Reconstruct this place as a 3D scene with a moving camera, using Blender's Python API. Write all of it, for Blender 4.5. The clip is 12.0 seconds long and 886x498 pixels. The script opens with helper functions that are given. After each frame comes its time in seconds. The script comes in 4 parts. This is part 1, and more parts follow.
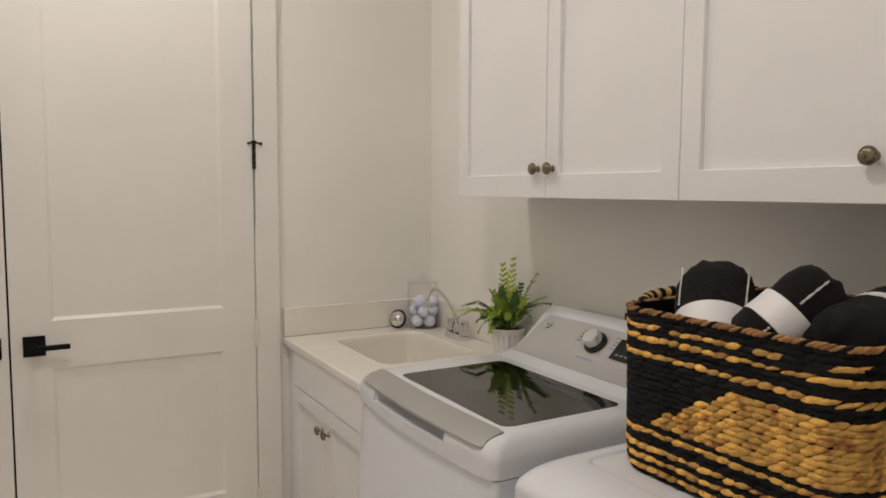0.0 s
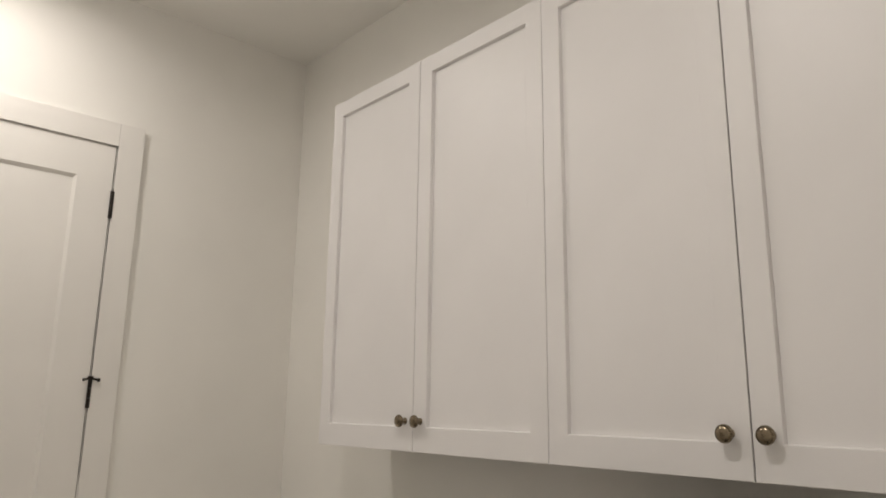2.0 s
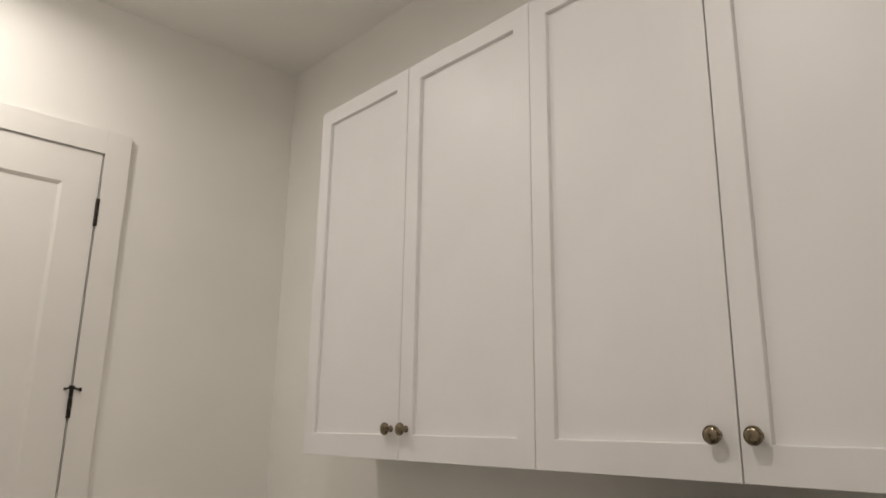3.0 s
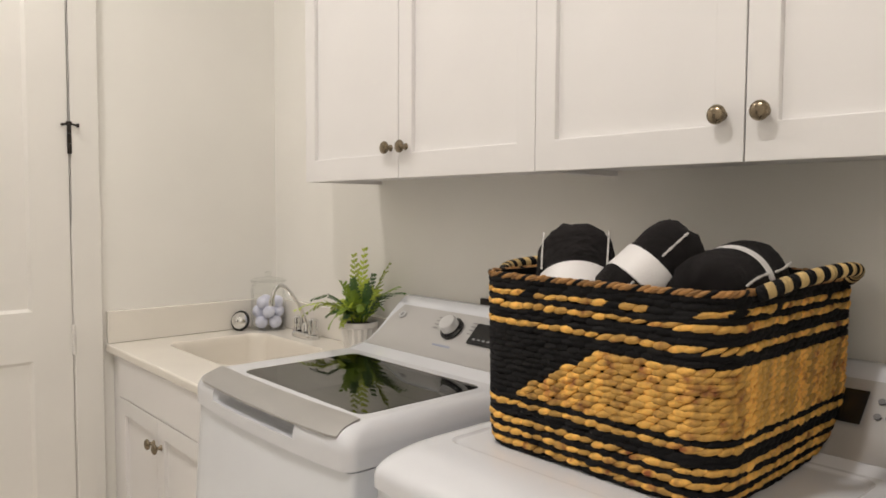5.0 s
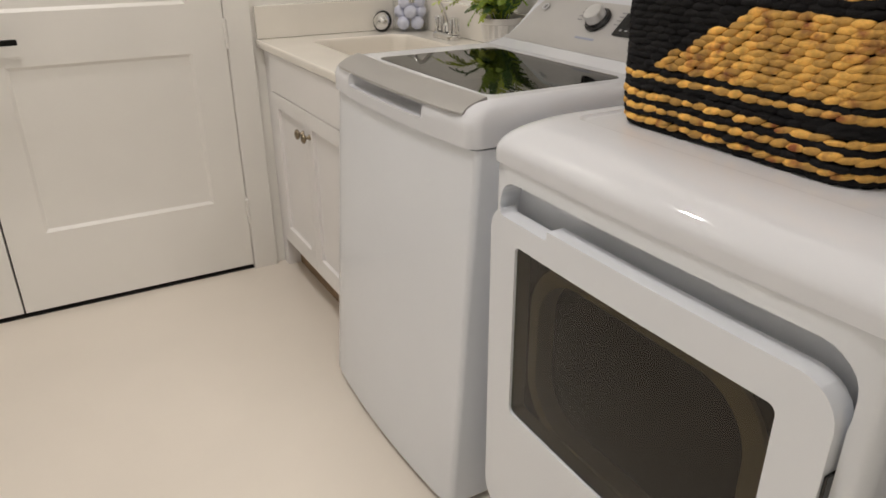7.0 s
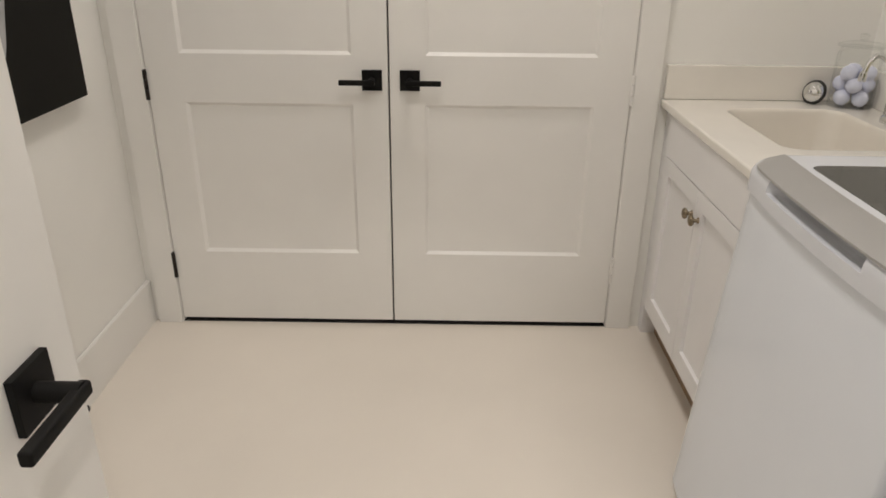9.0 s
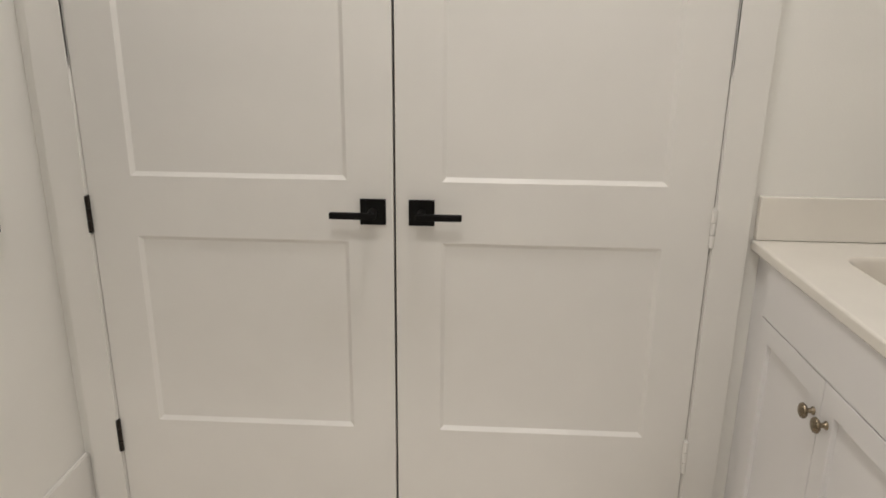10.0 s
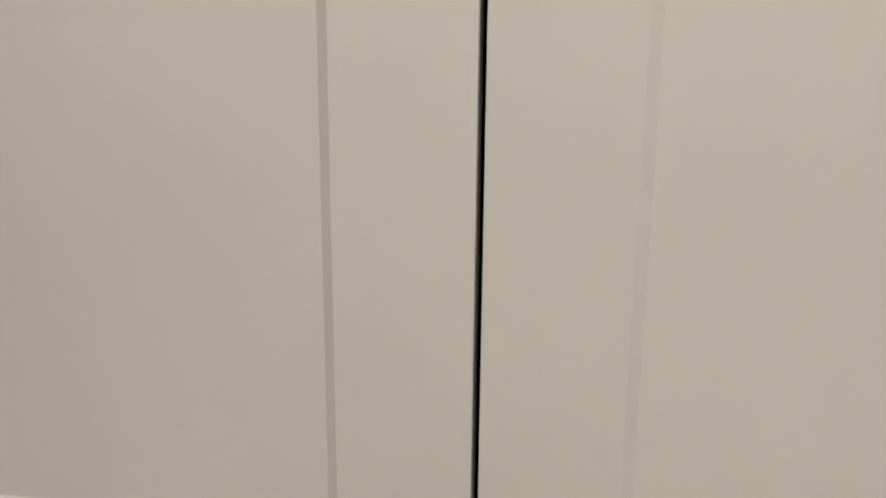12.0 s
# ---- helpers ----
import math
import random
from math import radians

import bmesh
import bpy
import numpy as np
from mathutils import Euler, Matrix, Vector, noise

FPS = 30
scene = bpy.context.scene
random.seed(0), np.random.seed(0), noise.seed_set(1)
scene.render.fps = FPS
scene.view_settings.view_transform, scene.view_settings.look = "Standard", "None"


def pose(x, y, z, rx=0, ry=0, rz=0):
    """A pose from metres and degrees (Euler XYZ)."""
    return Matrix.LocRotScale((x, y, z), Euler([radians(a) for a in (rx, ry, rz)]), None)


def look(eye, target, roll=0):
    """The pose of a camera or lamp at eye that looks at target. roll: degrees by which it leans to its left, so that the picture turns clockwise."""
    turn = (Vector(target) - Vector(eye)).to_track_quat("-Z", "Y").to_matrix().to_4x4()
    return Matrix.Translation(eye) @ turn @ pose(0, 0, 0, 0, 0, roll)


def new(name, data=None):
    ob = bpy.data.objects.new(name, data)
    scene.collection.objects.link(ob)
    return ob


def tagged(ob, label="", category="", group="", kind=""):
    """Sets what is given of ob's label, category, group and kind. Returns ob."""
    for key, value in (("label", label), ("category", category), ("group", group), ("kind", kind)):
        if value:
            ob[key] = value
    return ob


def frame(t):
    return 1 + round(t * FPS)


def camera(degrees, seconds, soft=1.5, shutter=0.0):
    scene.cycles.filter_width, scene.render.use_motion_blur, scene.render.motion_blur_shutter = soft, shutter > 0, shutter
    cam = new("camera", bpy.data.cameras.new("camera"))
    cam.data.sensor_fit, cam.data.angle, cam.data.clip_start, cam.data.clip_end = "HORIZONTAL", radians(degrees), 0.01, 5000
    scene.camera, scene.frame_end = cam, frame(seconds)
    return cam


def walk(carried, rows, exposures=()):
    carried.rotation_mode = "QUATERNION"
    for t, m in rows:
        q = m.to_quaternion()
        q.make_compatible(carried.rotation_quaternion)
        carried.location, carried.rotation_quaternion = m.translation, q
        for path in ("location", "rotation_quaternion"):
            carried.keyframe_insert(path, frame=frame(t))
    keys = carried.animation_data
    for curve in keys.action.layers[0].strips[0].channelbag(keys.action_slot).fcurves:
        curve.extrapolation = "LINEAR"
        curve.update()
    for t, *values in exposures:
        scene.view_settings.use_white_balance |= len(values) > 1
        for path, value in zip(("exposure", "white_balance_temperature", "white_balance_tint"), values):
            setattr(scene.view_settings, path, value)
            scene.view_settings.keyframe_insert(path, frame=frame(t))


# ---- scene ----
cam = camera(63.9, 12.0, soft=1.7)
PATH = [
    (0, (0.095, -2.679, 1.445), (1.083, -0.948, 1.282), 0.3),
    (0.5, (0.086, -2.68, 1.481), (1.237, -1.045, 1.435), 0.5),
    (0.8, (0.111, -2.664, 1.495), (1.309, -1.064, 1.534), 0.8),
    (1, (0.102, -2.655, 1.509), (1.331, -1.08, 1.605), 0.8),
    (1.5, (0.067, -2.641, 1.541), (1.356, -1.135, 1.806), 0.9),
    (2, (0.06, -2.63, 1.546), (1.36, -1.173, 1.978), 0.8),
    (2.5, (0.063, -2.627, 1.541), (1.372, -1.205, 2.054), 0.7),
    (4.5, (0.145, -2.598, 1.371), (1.477, -1.109, 1.477), 1.1),
    (5, (0.141, -2.59, 1.347), (1.478, -1.107, 1.235), 0.3),
    (5.5, (0.153, -2.577, 1.308), (1.467, -1.103, 0.993), 0.2),
    (6, (0.134, -2.582, 1.272), (1.381, -1.107, 0.753), 0.4),
    (6.2, (0.143, -2.585, 1.255), (1.338, -1.101, 0.647), 0.1),
    (6.5, (0.162, -2.576, 1.228), (1.275, -1.088, 0.491), -0.1),
    (8.3, (0.289, -2.671, 1.304), (0.43, -0.889, 0.406), 0.5),
    (8.5, (0.26, -2.618, 1.333), (0.33, -0.832, 0.435), 0.3),
    (9, (0.202, -2.369, 1.373), (0.189, -0.543, 0.56), 0.6),
    (9.5, (0.189, -2.069, 1.352), (0.149, -0.184, 0.683), 0.5),
    (10, (0.216, -1.763, 1.37), (0.118, 0.146, 0.785), 0.6),
    (10.5, (0.177, -1.435, 1.38), (-0.002, 0.476, 0.819), 0.3),
    (10.8, (0.151, -1.235, 1.422), (-0.051, 0.669, 0.843), 0.2),
    (11, (0.134, -1.105, 1.423), (-0.07, 0.796, 0.839), 0.2),
    (11.3, (0.11, -0.921, 1.384), (-0.082, 1.001, 0.864), -0.1),
    (11.5, (0.093, -0.795, 1.386), (-0.099, 1.133, 0.89), -0.2),
    (12, (0.055, -0.55, 1.392), (-0.24, 1.389, 0.997), 0.5),
]
walk(cam, [(t, look(eye, target, roll)) for t, eye, target, roll in PATH],
     exposures=((0.0, -0.14, 6650, 11), (0.7, -0.10, 6560, 10), (1.0, -0.27, 6700, 11), (1.5, -0.45, 6700, 12), (2.0, -0.37, 6650, 10), (2.7, -0.40, 6650, 10), (4.3, -0.44, 7000, 10), (4.6, -0.24, 6950, 10), (5.0, 0.33, 6550, 10), (5.5, 0.43, 6450, 11), (6.0, 0.40, 6450, 10), (6.5, 0.28, 6450, 10), (8.5, 0.12, 6450, 10), (10.0, 0.12, 6350, 9), (10.5, 0.04, 6350, 9), (11.0, -0.10, 6500, 9), (11.5, -0.12, 6750, 11), (12.0, -0.02, 6450, 9)))

# ---- world and lamps ----
world = bpy.data.worlds.new("world")
scene.world = world
world.use_nodes = True
world.node_tree.nodes["Background"].inputs["Color"].default_value = (0.9, 0.95, 1.0, 1)
world.node_tree.nodes["Background"].inputs["Strength"].default_value = 0.0
LAMP_COLOUR = (1.0, 0.938, 0.885)
# Two room downlights, then an unseen hall lamp added to brighten the doors.
LAMPS = [(0.29, -0.45, 7.2), (0.10, -1.85, 10.8), (0.75, -3.35, 16.0)]
CEIL = 3.05
for lx, ly, watts in LAMPS:
    ld = bpy.data.lights.new("downlight_lamp", "AREA")
    ld.shape, ld.size, ld.energy, ld.color = "DISK", 0.14, watts, LAMP_COLOUR
    ld.spread = radians(171)
    lo = new("downlight_lamp", ld)
    lo.matrix_world = pose(lx, ly, CEIL - 0.034)


# ---- materials ----
def mat(name, colour, rough=0.5, metal=0.0, var=0.06, scale=6.0, bump=0.0, bscale=200.0, coat=0.0, rand=0.0, island=0.0, spec=0.5, sheen=0.0, second=None, s_scale=14.0, s_at=(0.52, 0.70)):
    """A painted, woven or metal surface with soft large patches, fine grain and relief."""
    m = bpy.data.materials.new(name)
    m.use_nodes = True
    nt = m.node_tree
    b = nt.nodes["Principled BSDF"]
    b.inputs["Metallic"].default_value = metal
    b.inputs["Coat Weight"].default_value = coat
    b.inputs["Specular IOR Level"].default_value = spec
    b.inputs["Sheen Weight"].default_value = sheen
    tc = nt.nodes.new("ShaderNodeTexCoord")
    n1 = nt.nodes.new("ShaderNodeTexNoise")
    n1.inputs["Scale"].default_value, n1.inputs["Detail"].default_value = scale, 4
    n2 = nt.nodes.new("ShaderNodeTexNoise")
    n2.inputs["Scale"].default_value, n2.inputs["Detail"].default_value = bscale, 3
    nt.links.new(tc.outputs["Object"], n1.inputs["Vector"])
    nt.links.new(tc.outputs["Object"], n2.inputs["Vector"])
    ramp = nt.nodes.new("ShaderNodeMapRange")
    ramp.inputs["From Min"].default_value, ramp.inputs["From Max"].default_value = 0.25, 0.75
    ramp.inputs["To Min"].default_value, ramp.inputs["To Max"].default_value = 1 - var, 1 + var * 0.4
    nt.links.new(n1.outputs["Fac"], ramp.inputs["Value"])
    value = ramp.outputs["Result"]
    if rand or island:
        src = nt.nodes.new("ShaderNodeNewGeometry" if island else "ShaderNodeObjectInfo")
        r2 = nt.nodes.new("ShaderNodeMapRange")
        a = island or rand
        r2.inputs["To Min"].default_value, r2.inputs["To Max"].default_value = 1 - a, 1 + a * 0.5
        nt.links.new(src.outputs["Random Per Island" if island else "Random"], r2.inputs["Value"])
        mul = nt.nodes.new("ShaderNodeMath")
        mul.operation = "MULTIPLY"
        nt.links.new(value, mul.inputs[0])
        nt.links.new(r2.outputs["Result"], mul.inputs[1])
        value = mul.outputs["Value"]
    mix = nt.nodes.new("ShaderNodeVectorMath")
    mix.operation = "SCALE"
    mix.inputs[0].default_value = colour
    if second:
        n3 = nt.nodes.new("ShaderNodeTexNoise")
        n3.inputs["Scale"].default_value, n3.inputs["Detail"].default_value = s_scale, 5
        place = nt.nodes.new("ShaderNodeNewGeometry")
        nt.links.new(place.outputs["Position"], n3.inputs["Vector"])
        r3 = nt.nodes.new("ShaderNodeMapRange")
        r3.inputs["From Min"].default_value, r3.inputs["From Max"].default_value = s_at
        nt.links.new(n3.outputs["Fac"], r3.inputs["Value"])
        two = nt.nodes.new("ShaderNodeMix")
        two.data_type = "RGBA"
        two.inputs[6].default_value, two.inputs[7].default_value = (*colour, 1), (*second, 1)
        nt.links.new(r3.outputs["Result"], two.inputs[0])
        nt.links.new(two.outputs[2], mix.inputs[0])
    nt.links.new(value, mix.inputs["Scale"])
    nt.links.new(mix.outputs["Vector"], b.inputs["Base Color"])
    rr = nt.nodes.new("ShaderNodeMapRange")
    rr.inputs["To Min"].default_value, rr.inputs["To Max"].default_value = rough * 0.88, min(1, rough * 1.12)
    nt.links.new(n1.outputs["Fac"], rr.inputs["Value"])
    nt.links.new(rr.outputs["Result"], b.inputs["Roughness"])
    if bump:
        bp = nt.nodes.new("ShaderNodeBump")
        bp.inputs["Strength"].default_value, bp.inputs["Distance"].default_value = bump, 0.002
        nt.links.new(n2.outputs["Fac"], bp.inputs["Height"])
        nt.links.new(bp.outputs["Normal"], b.inputs["Normal"])
    return m


def glass(name, tint, rough=0.02, ior=1.45, gloss=1.0):
    """Thin pane: tinted see-through, with gloss that grows at grazing angles."""
    m = bpy.data.materials.new(name)
    m.use_nodes = True
    nt = m.node_tree
    nt.nodes.remove(nt.nodes["Principled BSDF"])
    t = nt.nodes.new("ShaderNodeBsdfTransparent")
    t.inputs["Color"].default_value = (*tint, 1)
    g = nt.nodes.new("ShaderNodeBsdfGlossy")
    g.inputs["Roughness"].default_value = rough
    f = nt.nodes.new("ShaderNodeFresnel")
    f.inputs["IOR"].default_value = ior
    x = nt.nodes.new("ShaderNodeMixShader")
    k = nt.nodes.new("ShaderNodeMath")
    k.operation = "MULTIPLY"
    k.inputs[1].default_value = gloss
    nt.links.new(f.outputs["Fac"], k.inputs[0])
    nt.links.new(k.outputs["Value"], x.inputs["Fac"])
    nt.links.new(t.outputs["BSDF"], x.inputs[1])
    nt.links.new(g.outputs["BSDF"], x.inputs[2])
    nt.links.new(x.outputs["Shader"], nt.nodes["Material Output"].inputs["Surface"])
    return m


def glow(name, colour, strength):
    m = bpy.data.materials.new(name)
    m.use_nodes = True
    b = m.node_tree.nodes["Principled BSDF"]
    b.inputs["Base Color"].default_value = (*colour, 1)
    b.inputs["Emission Color"].default_value = (*colour, 1)
    b.inputs["Emission Strength"].default_value = strength
    return m


WALL = mat("wall_paint", (0.885, 0.868, 0.823), 0.7, var=0.04, scale=2.5, bump=0.15, bscale=260)
CEILM = mat("ceiling_paint", (0.885, 0.872, 0.835), 0.85, var=0.03, scale=2.0, bump=0.15, bscale=220)
TRIM = mat("trim_paint", (0.86, 0.84, 0.80), 0.38, var=0.035, scale=3.0, bump=0.05, bscale=120)
DOORM = mat("door_paint", (0.86, 0.84, 0.80), 0.4, var=0.04, scale=3.0, bump=0.05, bscale=90)
CABM = mat("cabinet_paint", (0.84, 0.825, 0.82), 0.42, var=0.03, scale=4.0, bump=0.04, bscale=110)
FLOORM = mat("floor_tile", (0.81, 0.745, 0.66), 0.3, var=0.07, scale=1.6, bump=0.04, bscale=60)
COUNTER = mat("cultured_marble", (0.86, 0.82, 0.75), 0.16, var=0.05, scale=5.0, coat=0.2)
BASIN = mat("basin", (0.82, 0.77, 0.69), 0.2, var=0.04, scale=5.0)
ENAMEL = mat("white_enamel", (0.73, 0.745, 0.785), 0.05, var=0.02, scale=3.0, coat=0.2)
# Paler enamel copy: light the dim fronts and sides lack, put in colour.
ENAMEL_LIT = mat("coated_steel", (0.80, 0.83, 0.88), 0.14, var=0.03, scale=3.0)
SILVER = mat("silver_paint", (0.52, 0.51, 0.50), 0.42, metal=0.3, var=0.04, scale=8.0)
CHROME = mat("chrome", (0.75, 0.75, 0.75), 0.07, metal=1.0, var=0.05, scale=20)
NICKEL = mat("aged_nickel", (0.27, 0.22, 0.155), 0.27, metal=1.0, var=0.3, scale=60)
BLACK = mat("matt_black_metal", (0.007, 0.0065, 0.006), 0.6, var=0.2, scale=30, spec=0.15)
BRONZE = mat("dark_bronze", (0.018, 0.012, 0.009), 0.4, metal=0.3, var=0.3, scale=60)
DARK = mat("dark_plastic", (0.012, 0.012, 0.013), 0.25, var=0.1, scale=20)
RUBBER = mat("dark_rubber", (0.02, 0.018, 0.016), 0.6, var=0.1, scale=40)
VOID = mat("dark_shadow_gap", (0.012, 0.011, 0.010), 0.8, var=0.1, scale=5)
TOEK = mat("toe_kick_board", (0.30, 0.20, 0.12), 0.6, var=0.15, scale=12)
TUB = mat("pale_tub_plastic", (0.62, 0.61, 0.58), 0.35, var=0.1, scale=20)
DIALCAP = mat("brushed_dial_metal", (0.72, 0.72, 0.72), 0.3, metal=0.55, var=0.05, scale=30)
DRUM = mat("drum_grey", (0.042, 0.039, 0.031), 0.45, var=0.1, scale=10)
SEAL = mat("seal_grey", (0.52, 0.50, 0.45), 0.5, var=0.1, scale=20)
CANVAS = mat("dark_canvas", (0.010, 0.0095, 0.0075), 0.6, var=0.35, scale=5, bump=0.3, bscale=500, spec=0.1)
CANVAS_L = mat("pale_canvas_print", (0.42, 0.42, 0.42), 0.6, var=0.4, scale=14, bump=0.3, bscale=500)
STRAW = mat("golden_straw", (0.88, 0.49, 0.105), 0.62, var=0.5, scale=60, bump=0.7, bscale=420, island=0.4, second=(0.32, 0.085, 0.018), s_scale=34, s_at=(0.54, 0.70))
STRAWB = mat("black_dyed_straw", (0.013, 0.0125, 0.0135), 0.85, var=0.3, scale=60, bump=0.6, bscale=420, island=0.35, spec=0.15)
STRAWP = mat("pale_straw", (0.66, 0.47, 0.20), 0.6, var=0.2, scale=60, bump=0.6, bscale=420, island=0.3)
TOWEL = mat("black_terry", (0.016, 0.014, 0.0145), 0.95, var=0.35, scale=40, bump=1.0, bscale=700, sheen=0.04, spec=0.1)
SATIN = mat("white_satin", (0.78, 0.76, 0.76), 0.4, var=0.05, scale=25, bump=0.3, bscale=300)
THREAD = mat("white_thread", (0.7, 0.68, 0.66), 0.8, var=0.2, scale=200)
CERAMIC = mat("white_ceramic", (0.80, 0.77, 0.73), 0.35, var=0.04, scale=20)
SOIL = mat("soil", (0.02, 0.018, 0.012), 0.95, var=0.4, scale=80, bump=1.0, bscale=200)
RIMM = mat("brown_straw", (0.40, 0.20, 0.06), 0.65, var=0.4, scale=60, bump=0.6, bscale=420, island=0.4)
LEAF = mat("fern_green", (0.28, 0.42, 0.03), 0.5, var=0.25, scale=30, rand=0.45)
LEAF2 = mat("fern_lime", (0.48, 0.58, 0.06), 0.5, var=0.2, scale=30, rand=0.3)
LEAF3 = mat("fern_deep_green", (0.05, 0.12, 0.02), 0.5, var=0.2, scale=30, rand=0.3)
BALL = mat("pale_blue_wool", (0.74, 0.76, 0.90), 0.8, var=0.08, scale=40, bump=0.5, bscale=300)
PRINT = mat("grey_print", (0.22, 0.22, 0.23), 0.6, var=0.05)
STRIP = mat("silver_strip", (0.40, 0.39, 0.375), 0.40, metal=0.3, var=0.06, scale=8.0)
BLUEP = mat("blue_print", (0.33, 0.36, 0.47), 0.6, var=0.05)
def clear(name, tint):
    """The tinted body of a pane, behind its glossy outer face."""
    m = bpy.data.materials.new(name)
    m.use_nodes = True
    nt = m.node_tree
    nt.nodes.remove(nt.nodes["Principled BSDF"])
    t = nt.nodes.new("ShaderNodeBsdfTransparent")
    t.inputs["Color"].default_value = (*tint, 1)
    nt.links.new(t.outputs["BSDF"], nt.nodes["Material Output"].inputs["Surface"])
    return m


def glossy_side(ob, axis, body):
    """Leave the gloss on the faces towards axis alone."""
    ob.data.materials.append(body)
    for f in ob.data.polygons:
        f.material_index = 0 if f.normal.dot(Vector(axis)) > 0.5 else 1


LIDBODY = clear("smoked_lid_body", (0.46, 0.44, 0.38))
DOORBODY = clear("smoked_door_body", (0.64, 0.60, 0.50))
LIDGLASS = glass("smoked_lid_glass", (0.60, 0.58, 0.52), 0.012, 2.6)
OVENGLASS = glass("smoked_door_glass", (0.74, 0.70, 0.60), 0.02, 1.5)
JARGLASS = glass("clear_jar_glass", (0.985, 0.99, 0.985), 0.01, 1.2, 0.3)
LENS = glow("downlight_lens", (1.0, 0.938, 0.885), 40.0)

# ---- mesh helpers ----
AT = {}


def thing(name, loc, label, category, group="", kind=""):
    ob = new(name)
    ob.empty_display_size = 0.05
    ob.location = loc
    AT[ob] = Vector(loc)
    return tagged(ob, label, category, group, kind)


def part(name, bm, material, parent=None, label="", smooth=None):
    """Links a bmesh, made in world coordinates, as one mesh object under its parent."""
    bmesh.ops.remove_doubles(bm, verts=bm.verts, dist=1e-5)
    bmesh.ops.recalc_face_normals(bm, faces=bm.faces)
    return link(name, bm, material, parent, label, smooth)


def link(name, bm, material, parent=None, label="", smooth=None):
    co = [v.co for v in bm.verts]
    c = Vector([(min(v[i] for v in co) + max(v[i] for v in co)) / 2 for i in range(3)])
    for v in bm.verts:
        v.co -= c
    me = bpy.data.meshes.new(name)
    if smooth is not None:
        for f in bm.faces:
            f.smooth = True
        for e in bm.edges:
            if len(e.link_faces) == 2 and e.calc_face_angle(0) > radians(smooth):
                e.smooth = False
    bm.to_mesh(me)
    bm.free()
    for m in material if isinstance(material, (list, tuple)) else [material]:
        me.materials.append(m)
    ob = new(name, me)
    AT[ob] = c.copy()
    if smooth is not None:
        ob.modifiers.new("weighted", "WEIGHTED_NORMAL").keep_sharp = True
    if parent is not None:
        ob.parent = parent
        ob.location = c - AT[parent]
    else:
        ob.location = c
    return tagged(ob, label)


def structure(name, bm, material, label, category, smooth=None):
    return tagged(part(name, bm, material, None, "", smooth), label, category, kind="structure")


def add_box(bm, x0, x1, y0, y1, z0, z1, bevel=0.0, seg=2):
    r = bmesh.ops.create_cube(bm, size=1.0)
    for v in r["verts"]:
        v.co = Vector(((x0 + x1) / 2 + v.co.x * (x1 - x0), (y0 + y1) / 2 + v.co.y * (y1 - y0), (z0 + z1) / 2 + v.co.z * (z1 - z0)))
    if bevel:
        es = list({e for v in r["verts"] for e in v.link_edges})
        bmesh.ops.bevel(bm, geom=es, offset=bevel, segments=seg, profile=0.5, affect="EDGES", clamp_overlap=True)
    return bm


def box(x0, x1, y0, y1, z0, z1, bevel=0.0, seg=2):
    return add_box(bmesh.new(), min(x0, x1), max(x0, x1), min(y0, y1), max(y0, y1), min(z0, z1), max(z0, z1), bevel, seg)


def add_lathe(bm, profile, m, n=24):
    """Turns (radius, height) pairs about the z axis of the pose m."""
    rings = []
    for r, h in profile:
        if r < 1e-6:
            rings.append([bm.verts.new(m @ Vector((0, 0, h)))])
        else:
            rings.append([bm.verts.new(m @ Vector((r * math.cos(a), r * math.sin(a), h))) for a in (2 * math.pi * k / n for k in range(n))])
    for a, b in zip(rings, rings[1:]):
        for k in range(n):
            q = [a[k % len(a)], a[(k + 1) % len(a)], b[(k + 1) % len(b)], b[k % len(b)]]
            q = list(dict.fromkeys(q))
            if len(q) > 2:
                bm.faces.new(q)
    return bm


def lathe(profile, m, n=24):
    return add_lathe(bmesh.new(), profile, m, n)


def towards(p, d):
    """The pose at p whose z axis points along d."""
    return Matrix.Translation(p) @ Vector(d).to_track_quat("Z", "Y").to_matrix().to_4x4()


def add_tube(bm, pts, rad, n=10, cap=True):
    pts = [Vector(p) for p in pts]
    rads = rad if isinstance(rad, (list, tuple)) else [rad] * len(pts)
    prev = None
    rings = []
    for i, p in enumerate(pts):
        d = (pts[min(i + 1, len(pts) - 1)] - pts[max(i - 1, 0)]).normalized()
        u = (prev - d * prev.dot(d)) if prev is not None else d.orthogonal()
        u.normalize()
        w = d.cross(u)
        prev = u
        rings.append([bm.verts.new(p + rads[i] * (u * math.cos(a) + w * math.sin(a))) for a in (2 * math.pi * k / n for k in range(n))])
    for a, b in zip(rings, rings[1:]):
        for k in range(n):
            bm.faces.new((a[k], a[(k + 1) % n], b[(k + 1) % n], b[k]))
    if cap:
        bm.faces.new(rings[0][::-1])
        bm.faces.new(rings[-1])
    return bm


def tube(pts, rad, n=10, cap=True):
    return add_tube(bmesh.new(), pts, rad, n, cap)


def bezier(p0, p1, p2, p3, n=12):
    p0, p1, p2, p3 = map(Vector, (p0, p1, p2, p3))
    return [p0 * (1 - t) ** 3 + p1 * 3 * t * (1 - t) ** 2 + p2 * 3 * t * t * (1 - t) + p3 * t ** 3 for t in (k / (n - 1) for k in range(n))]


